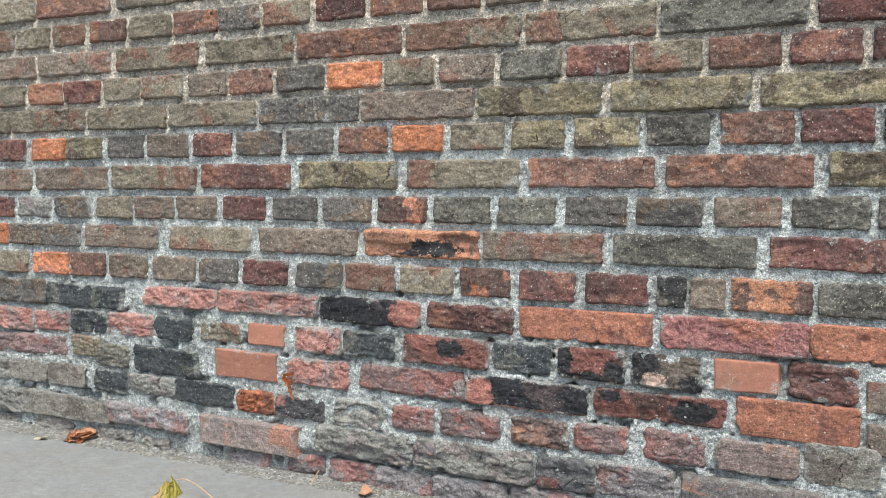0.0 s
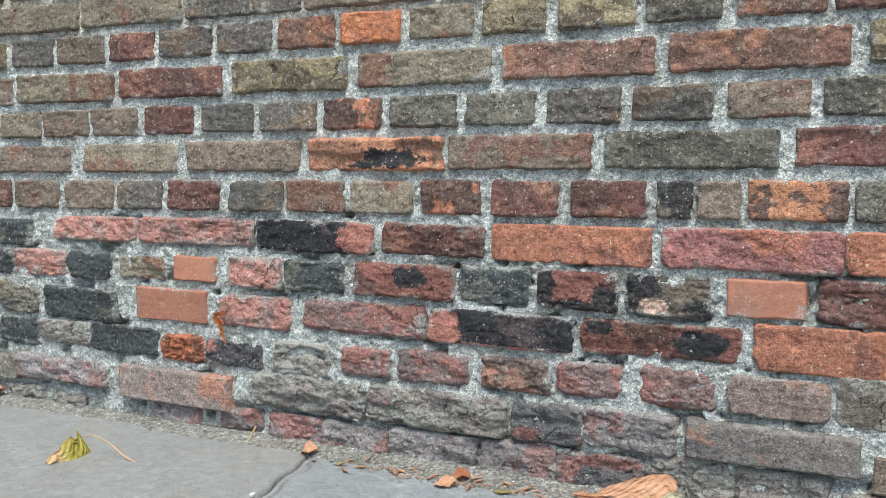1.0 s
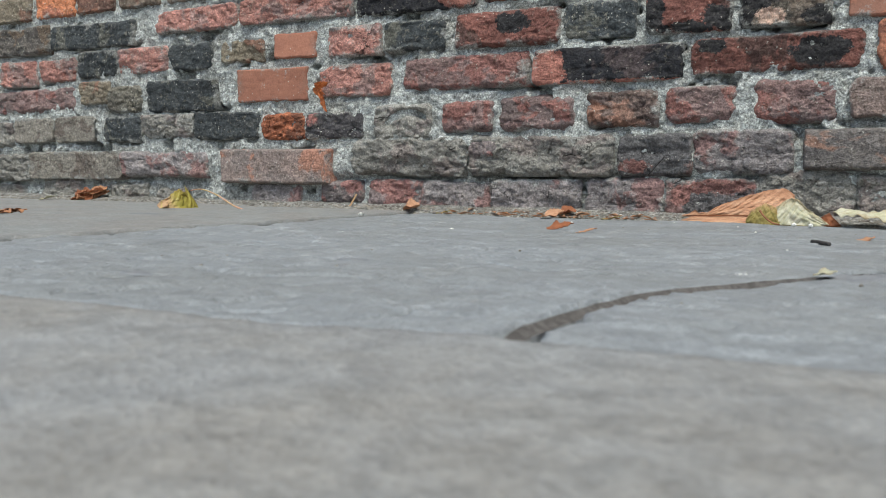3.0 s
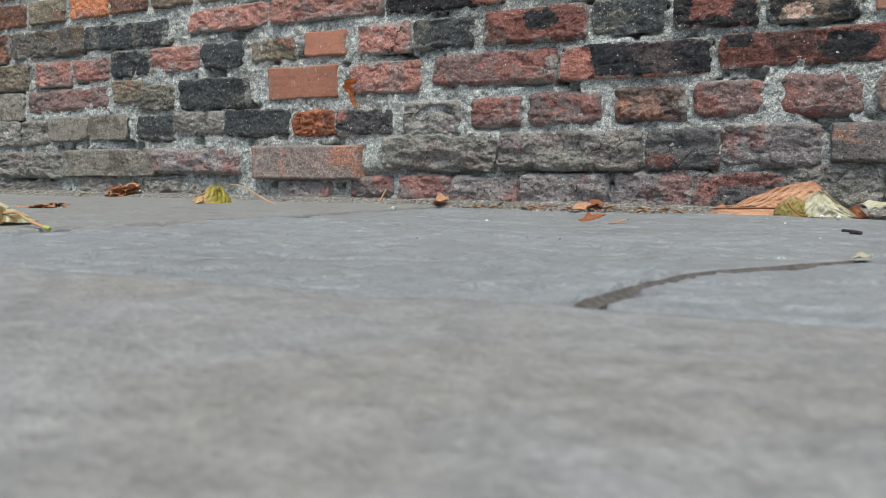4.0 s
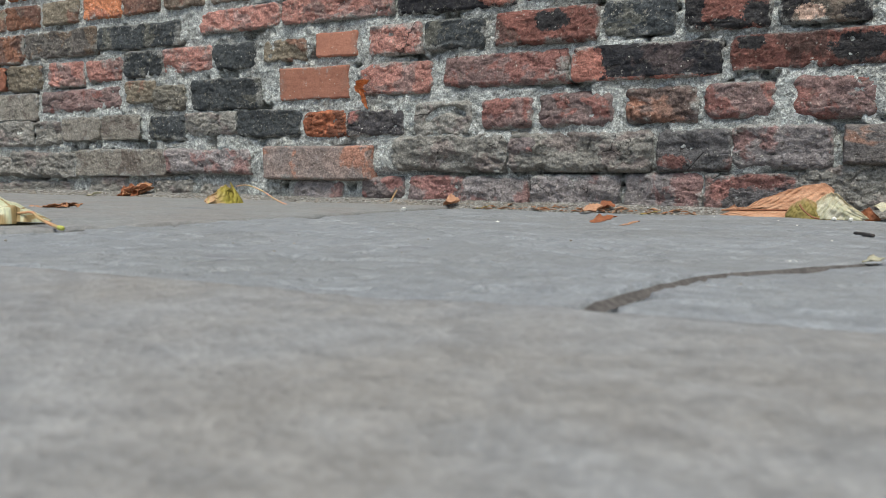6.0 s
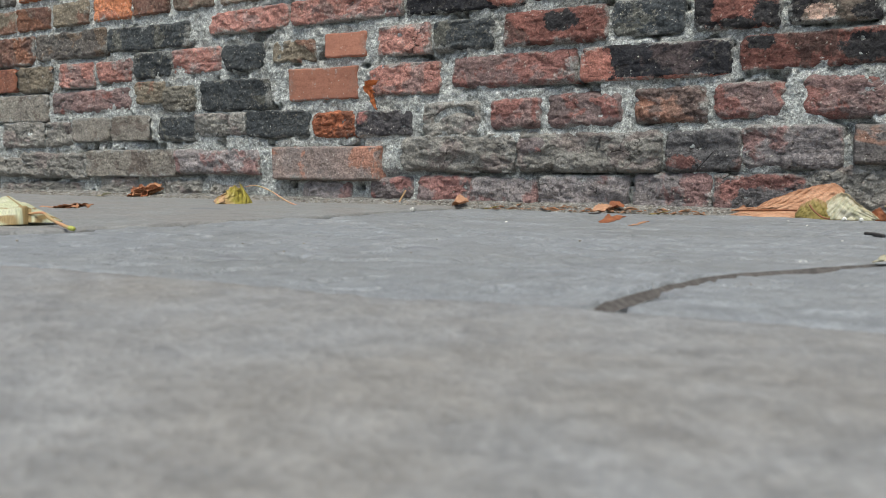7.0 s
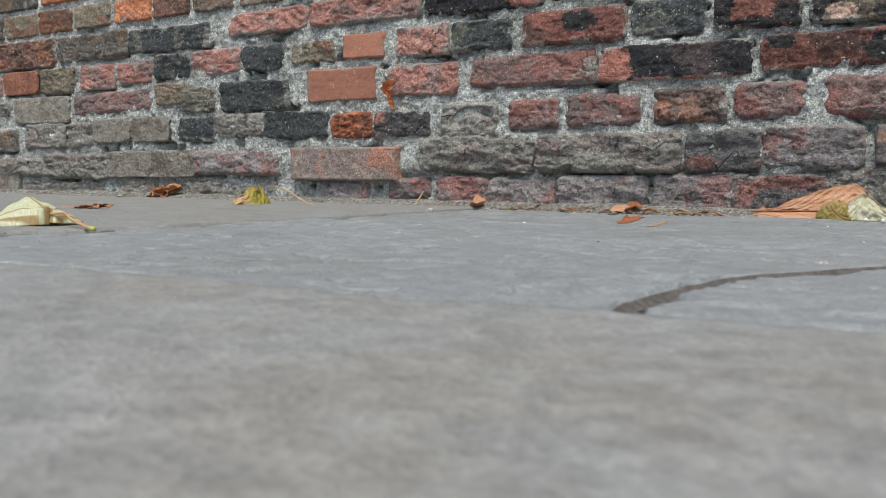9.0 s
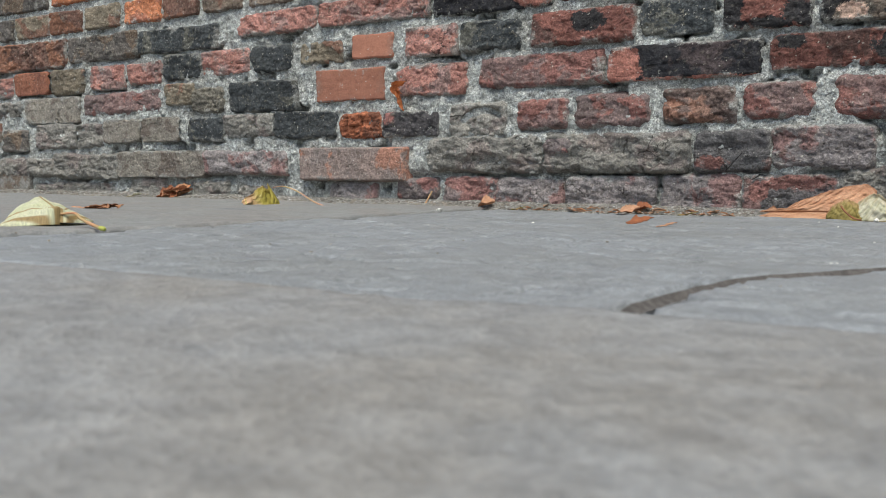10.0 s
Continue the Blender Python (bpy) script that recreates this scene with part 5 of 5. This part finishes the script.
# a dry shred caught on the brickwork
shred = thing_at("dry_shred", -0.113, -0.012, 0.184, "dry orange plant shred caught on the brick wall", "plant shred")
for k, (dx, dz, size, wide, tilt, turn) in enumerate(((-0.016, 0.012, 0.024, 0.020, 70, 10), (-0.010, 0.016, 0.022, 0.016, 100, -30), (-0.004, 0.010, 0.020, 0.014, 60, 50))):
    hung = blade_mesh("tuft", size, wide, LEAF_FLAME, up=50, down=-40, bend=0.9, ruffle=0.008, seed=83 + k, teeth=0.2, n=22, m=14)
    hung.transform(pose(dx, -0.004, dz, tilt, turn, 0))
    part("tuft", hung, shred)
tail = blade_mesh("tail", 0.044, 0.012, LEAF_FLAME, up=40, down=-20, bend=0.5, ruffle=0.005, seed=89, teeth=0.2, n=26, m=10)
tail.transform(pose(-0.004, -0.006, 0.010, 70, 60, 0))
part("tail", tail, shred, "twisted dry orange strip hanging down")

straw = thing_at("straw", -0.052, -0.022, 0, "short pale straw leaning on the foot of the wall", "straw")
part("stalk", tube_mesh("stalk", [(0.0, -0.004, 0.000), (0.003, 0.004, 0.012), (0.008, 0.010, 0.026)], 0.0016, 0.0012, STEM_TAN), straw)

stub = thing_at("charred_twig", 0.696, -0.422, 0, "short charred black twig lying on the paving", "twig")
part("twig", tube_mesh("twig", [(-0.008, 0.013, 0.0020), (0.0, 0.0, 0.0022), (0.008, -0.014, 0.0020)], 0.0019, 0.0016, CHAR), stub)



# ---- dark spots on the stone: old trodden gum and a pit's shade ----
def dark_disc(x, y, rx, ry, seed):
    """A flattened dark spot, a hair thick."""
    spot = thing_at("dark_spot", x, y, 0, "thin dark spot on the paving, for old gum and for a pit's shade", "gum spot", "dark spots on the paving")
    r, a = np.meshgrid(np.linspace(0, 1, 8), np.linspace(0, 2 * np.pi, 40), indexing="ij")
    wob = 1 + 0.14 * rough(np.cos(a) * 2, np.sin(a) * 2, 1.0, seed, 3)
    X, Y = r * rx * wob * np.cos(a), r * ry * wob * np.sin(a)
    Z = riven(X + x, Y + y, 41 if x < 0.1 else 3, 0.4 if x < 0.1 else 0.0) + (0.0018 if x < 0.1 else 0.0) - (0.0 if x < 0.1 else 1.0) * corner_sink(X + x, Y + y) + 0.0004 * (1 - r ** 6) - 0.0004 * (r >= 1)
    part("spot", sheet_mesh("spot", X, Y, Z, GUM_AND_PIT), spot)


GUM_AND_PIT = plain("gum_and_pit_grey", srgb(114, 115, 118), srgb(126, 127, 129), 90, 0.75)
# the third disc puts the shade of a chipped slit into colour
for x, y, rx, ry, sd in ((0.752, -0.690, 0.026, 0.016, 1), (-0.085, -0.420, 0.024, 0.018, 2), (0.433, -0.905, 0.011, 0.005, 3), (0.464, -0.762, 0.012, 0.007, 4)):
    dark_disc(x, y, rx, ry, sd)


# ---- chips and grit ----
def lump(bm, p, size, rng):
    made = bmesh.ops.create_icosphere(bm, subdivisions=1, radius=size)["verts"]
    sx, sy, sz = rng.uniform(0.7, 1.3), rng.uniform(0.7, 1.3), rng.uniform(0.5, 0.9)
    for v in made:
        k = rng.uniform(0.75, 1.15)
        v.co = Vector((p[0] + v.co.x * sx * k, p[1] + v.co.y * sy * k, p[2] + v.co.z * sz * k))


for x, y, size in ((0.108, -0.226, 0.005), (0.31, -0.555, 0.0022), (0.634, -0.084, 0.005), (0.652, -0.078, 0.004), (0.585, -0.17, 0.002),
                   (0.50, -0.12, 0.002), (0.40, -0.21, 0.0022), (0.36, -0.44, 0.002), (0.62, -0.27, 0.0018), (0.775, -0.62, 0.0035), (0.77, -0.50, 0.003)):
    chip = thing_at("stone_chip", x, y, 0, "small white stone chip lying on the paving", "stone chip", "white chips on the paving")
    bm = bmesh.new()
    lump(bm, (0, 0, size * 0.5), size, random.Random(int(x * 1000)))
    part("chip", bm_mesh("chip", bm, CHALK, False), chip)


def grit():
    rng = random.Random(11)
    bm = bmesh.new()
    for k in range(1500):
        x = rng.uniform(-1.45, 1.0)
        y = -abs(rng.gauss(0, 0.016)) - 0.004
        if x < -0.1:
            y *= 1.6
        y -= 0.008
        z = max(0.0008, float(apron_height(np.array(x), np.array(y))))
        lump(bm, (x, y, z), rng.choice((0.001, 0.0012, 0.0016, 0.0022, 0.0034)), rng)
    for k in range(160):
        lump(bm, (rng.uniform(-0.8, 0.95), -rng.uniform(0.05, 0.9), 0.0008), rng.uniform(0.0006, 0.0014), rng)
    ob = new("grit", bm_mesh("grit", bm, PEBBLE, False))
    tagged(ob, "loose sandy grit along the foot of the wall", "grit", kind="stuff")
    bm = bmesh.new()
    for k in range(110):
        x, y = rng.uniform(0.14, 0.46), -0.048 + rng.gauss(0, 0.012)
        a, size = rng.uniform(0, 6.28), rng.choice((0.002, 0.003, 0.003, 0.004, 0.006, 0.010))
        c = Vector((x, y, max(0.0, float(apron_height(np.array(x), np.array(y)))) + 0.0012 + rng.uniform(0, 0.0016)))
        side, ahead = Vector((math.cos(a), math.sin(a), rng.uniform(-0.12, 0.12))) * size, Vector((-math.sin(a), math.cos(a), rng.uniform(-0.15, 0.15))) * size * 0.35
        top = Vector((0, 0, size * 0.25))
        vs = [bm.verts.new(p) for p in (c - side, c - ahead + top, c + side, c + ahead + top)]
        bm.faces.new(vs)
    flakes = new("leaf_crumbs", bm_mesh("leaf_crumbs", bm, CRUMB, False))
    tagged(flakes, "orange-brown crumbs of dry leaves along the wall", "leaf crumbs", kind="stuff")
    solid = flakes.modifiers.new("thickness", "SOLIDIFY")
    solid.thickness = 0.0006


CRUMB = plain("leaf_crumb", srgb(168, 118, 84), srgb(140, 116, 96), 50)
grit()
